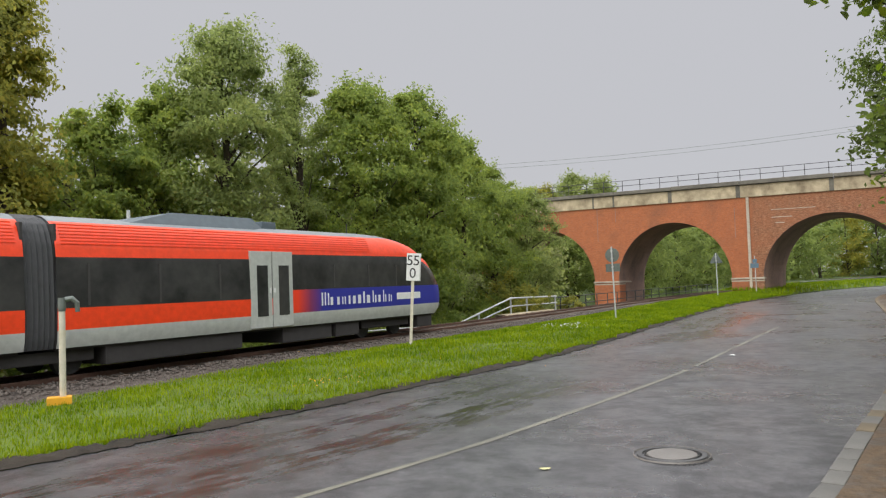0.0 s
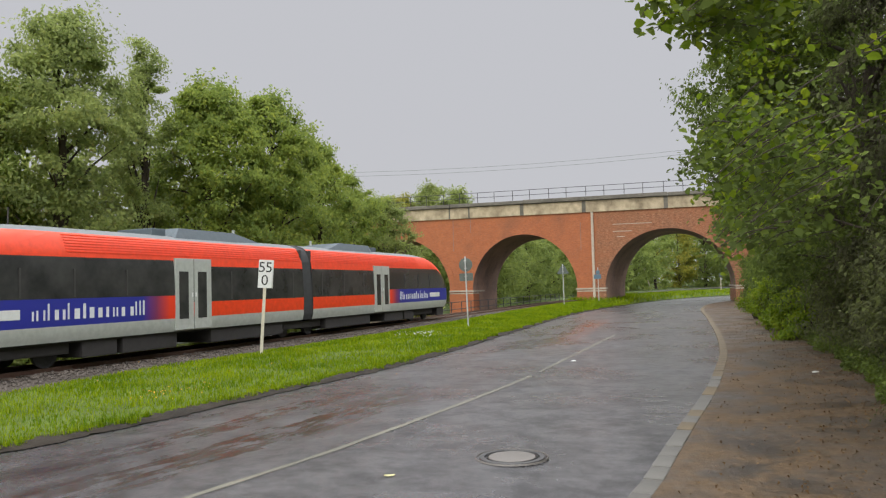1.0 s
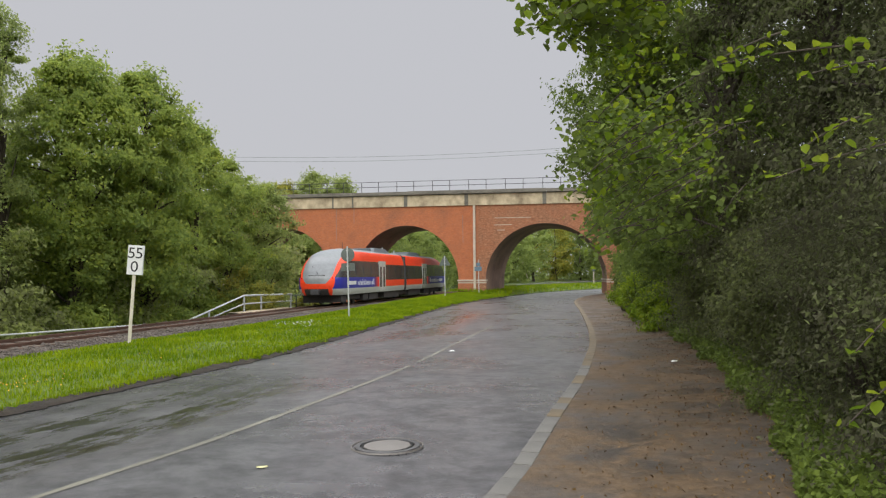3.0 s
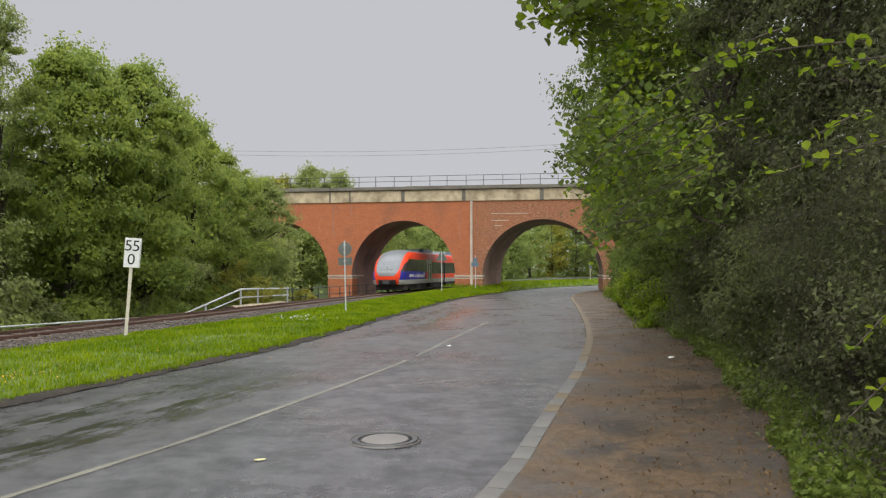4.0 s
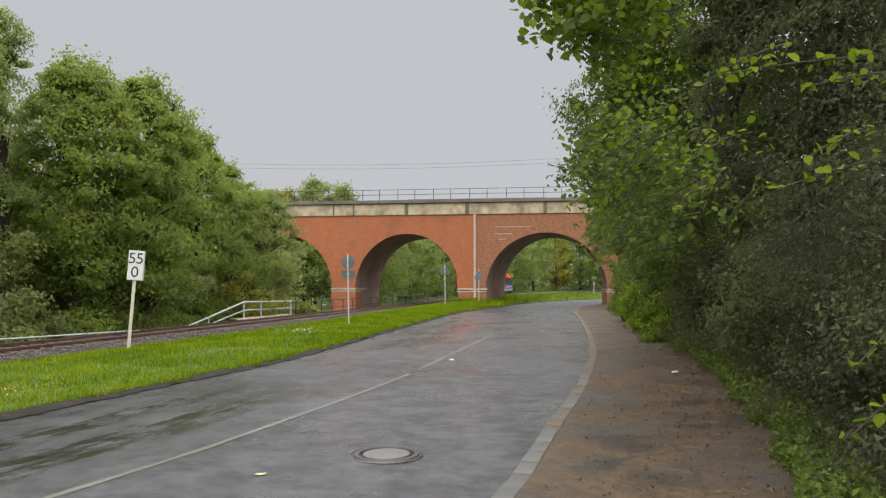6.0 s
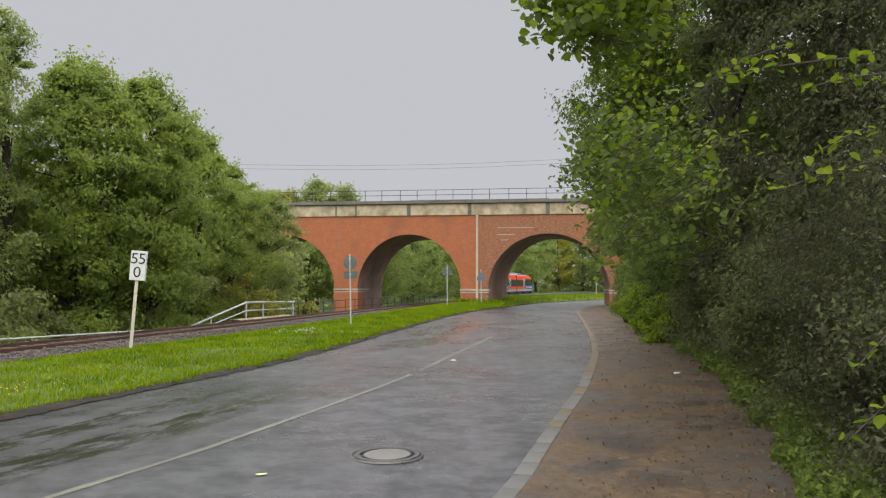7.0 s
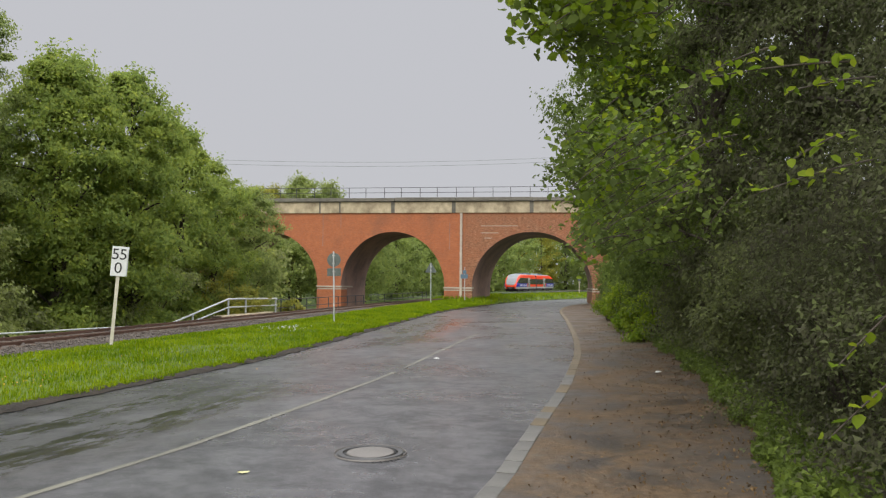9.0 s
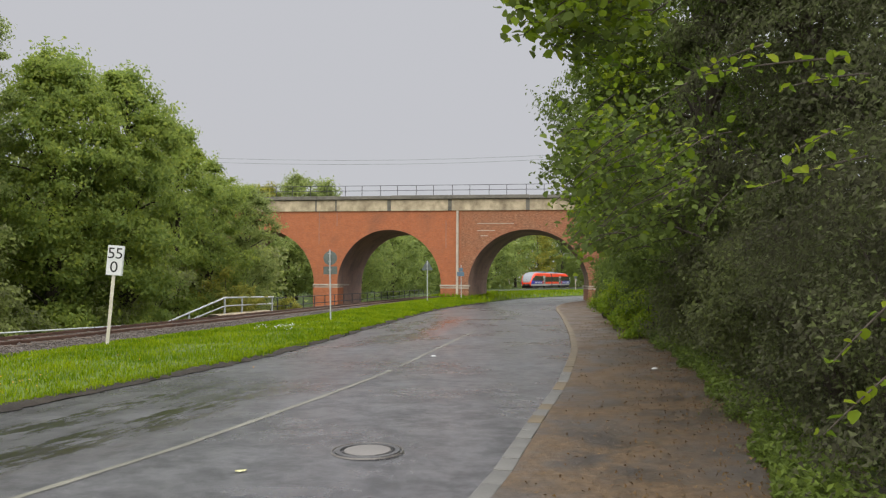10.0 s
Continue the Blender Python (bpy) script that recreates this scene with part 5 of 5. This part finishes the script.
    mats = {"roof": TRAIN_ROOF, "windscreen": TRAIN_SCREEN, "front_panel": TRAIN_APRON, "nose": TRAIN_RED, "coupler_recess": TRAIN_BLACK, "upper_band": TRAIN_RED, "skirt": TRAIN_GREY, "window_band": TRAIN_GLASS, "lower_band": TRAIN_RED, "side_panel": TRAIN_BLUE}
    labels = {"roof": "grey roof shell", "windscreen": "sloping windscreen with a pale sky reflection in its colour", "front_panel": "grey panel below the windscreen", "nose": "red cab surround", "window_band": "dark tinted window band", "side_panel": "blue side panel fading to red", "skirt": "light grey skirt"}
    for key, polys in groups.items():
        bm = bmesh.new()
        for q in polys:
            try:
                bm.faces.new([bm.verts.new(p) for p in q])
            except ValueError:
                pass
        bmesh.ops.remove_doubles(bm, verts=bm.verts, dist=0.0005)
        bmesh.ops.recalc_face_normals(bm, faces=bm.faces)
        part(key, bm, mats[key], c, labels.get(key, ""), smooth=True)
    # floor and end wall
    part("underframe", box(0.4, 15.7, -1.25, 1.25, 0.62, 0.74), TRAIN_BLACK, c)
    part("end_wall", box(0.33, 0.40, -1.36, 1.36, 0.72, 3.45, 0.02), TRAIN_BLACK, c)
    for sgn in (1, -1):
        for k in range(7):
            z = 3.0 + 0.075 * k
            w = float(np.interp(z, zs, ws))
            part("body_rib", box(0.5, 11.6, min(sgn * w, sgn * (w + 0.012)), max(sgn * w, sgn * (w + 0.012)), z - 0.012, z + 0.012), TRAIN_RED, c)
        # double door
        for a, b in ((5.98, 6.80), (6.84, 7.66)):
            y0, y1 = sorted((sgn * 1.40, sgn * 1.475))
            d = part("door", box(a, b, y0, y1, 0.72, 2.93, 0.012), TRAIN_GREY, c, "light grey sliding door leaf")
            y0, y1 = sorted((sgn * 1.474, sgn * 1.482))
            part("door_window", box(a + 0.24, b - 0.16, y0, y1, 1.05, 2.52, 0.003), TRAIN_GLASS, d)
            part("door_button", box((b - 0.1) if a < 6.5 else (a + 0.03), (b - 0.03) if a < 6.5 else (a + 0.10), y0, y1 + 0.004, 1.72, 1.86, 0.003), WHITE_PAINT, d)
        # window pillars between the panes
        for x in (1.1, 3.0, 4.9, 9.6, 11.4, 13.0):
            y0, y1 = sorted((sgn * 1.40, sgn * 1.463))
            part("window_pillar", box(x - 0.03, x + 0.03, y0, y1, 1.82 if x > 8 else 1.6, 2.55), TRAIN_BLACK, c)
        # line of white lettering as plain bars, and a white plate
        spots = [(0, .36, .05), (.12, .36, .04), (.24, .34, .04), (.34, .22, .09), (.60, .22, .09), (.80, .22, .04), (.90, .22, .04),
                 (1.06, .24, .07), (1.24, .23, .11), (1.46, .25, .12), (1.68, .34, .07), (1.84, .23, .13),
                 (2.10, .36, .04), (2.20, .22, .06), (2.36, .22, .09), (2.58, .36, .04), (2.68, .22, .04), (2.84, .22, .04), (2.94, .20, .04)]
        scale = 3.75 / 3.0
        for u, h, w in spots:
            u0 = u * scale if mirrored == (sgn > 0) else 3.7 - u * scale - w * scale
            x = 8.95 + u0
            y0, y1 = sorted((sgn * 1.455, sgn * 1.468))
            part("lettering", box(x, x + w * scale, y0, y1, 1.25, 1.25 + 1.15 * h, 0.0), LETTER_WHITE, c)
        y0, y1 = sorted((sgn * 1.435, sgn * 1.466))
        part("side_plate", box(13.0, 14.5, y0, y1, 1.30, 1.54, 0.01), WHITE_PAINT, c)
    # roof equipment
    sec = [(-0.95, 3.55), (-0.8, 3.95), (0.8, 3.95), (0.95, 3.55)]
    xs_ = (2.3, 3.9, 6.7, 7.1)
    hs = (0.25, 1.0, 1.0, 0.3)
    rows = [[(x, y, 3.55 + (z - 3.55) * h) for y, z in sec] for x, h in zip(xs_, hs)]
    part("roof_fairing", strip(rows), TRAIN_FAIRING, c, "grey roof equipment fairing")
    part("roof_box", box(7.2, 7.8, -0.7, 0.7, 3.6, 3.90, 0.05), TRAIN_FAIRING, c)
    part("aerial", tube([(12.4, 0.3, 3.6), (12.4, 0.3, 4.15)], 0.02, 6), TRAIN_BLACK, c)
    part("horn", tube([(3.5, 0.5, 3.85), (3.5, 0.5, 4.1)], 0.05, 6), TRAIN_GREY, c)
    # wiper and coupler
    part("wiper", tube([(16.40, 0.1, 2.0), (15.95, -0.45, 2.5)], 0.022, 5), TRAIN_BLACK, c)
    part("screen_bar", box(15.8, 16.42, -0.55, 0.55, 1.90, 1.94, 0.015), TRAIN_BLACK, c)
    for y in (-0.98, 0.98):
        part("tail_light", box(15.8, 16.35, y - 0.08, y + 0.08, 1.70, 1.80, 0.03), TAIL_RED, c, "small red tail light")
    part("coupler", box(15.9, 16.8, -0.28, 0.28, 0.72, 1.05, 0.05), DARK_STEEL, c)
    # bogies and boxes under the floor
    for bx in (0.0, 12.7):
        if bx == 0.0 and mirrored:
            continue
        b = part("bogie", box(bx - 1.4, bx + 1.4, -1.15, 1.15, 0.34, 0.62, 0.06), TRAIN_BLACK, c, "black running gear")
        for dx in (-0.95, 0.95):
            for sgn in (1, -1):
                bm = bmesh.new()
                bmesh.ops.create_cone(bm, cap_ends=True, segments=24, radius1=0.38, radius2=0.36, depth=0.13)
                bmesh.ops.rotate(bm, verts=bm.verts, matrix=Matrix.Rotation(radians(90), 3, "X"))
                bmesh.ops.translate(bm, verts=bm.verts, vec=(bx + dx, sgn * 0.755, 0.38))
                part("wheel", bm, DARK_STEEL, b)
    for a, b_ in ((1.6, 5.8), (7.4, 9.6), (9.8, 11.0), (14.5, 15.5)):
        part("equipment_box", box(a, b_, -1.28, 1.28, 0.20, 0.66, 0.05), TRAIN_BLACK, c)
    if not mirrored:
        rows = []
        for k in range(15):
            x = -0.42 + 0.06 * k
            e = 0.05 if k % 2 else 0.0
            ring = [(x, s * (w - 0.04 - e), z) for s, seq in ((1, list(zip(ws, zs))), (-1, list(zip(ws, zs))[::-1])) for w, z in seq[::2]]
            rows.append(ring)
        part("gangway_bellows", strip(rows), BELLOWS, c, "dark grey gangway bellows")
    return c


# length of the gangway along the track at each time
TRAIN_RUN = [(0.5 * i, 12.7 + 17.02 * 0.5 * i) for i in range(21)]

build_ground()
build_road()
build_verge()
build_path()
rail_track = build_track()
build_markings()
build_viaduct()
build_far_verge()
build_left_trees()
build_far_trees()
build_right_side()
lead_car = railcar("lead_railcar", "red and grey regional railcar half with blue cab panel, leading", False)
rear_car = railcar("rear_railcar", "red and grey regional railcar half with blue cab panel, trailing", True)
build_km_board()
build_road_signs()
build_marker_post()
build_culvert_rail()
build_wires()
build_manhole()
build_litter()
build_ballast_stones()
build_flowers()
build_verge_grass()
build_gutter()
build_sleepers(rail_track)


def motions():
    rows_lead, rows_rear = [], []
    for t, s in TRAIN_RUN:
        for rows, d in ((rows_lead, 1), (rows_rear, -1)):
            x0, y0 = track(s)
            x1, y1 = track(s + d * 12.4)
            rows.append((t, pose(x0, y0, 0.10, 0, 0, math.degrees(math.atan2(y1 - y0, x1 - x0)))))
    walk(lead_car, rows_lead)
    walk(rear_car, rows_rear)


motions()
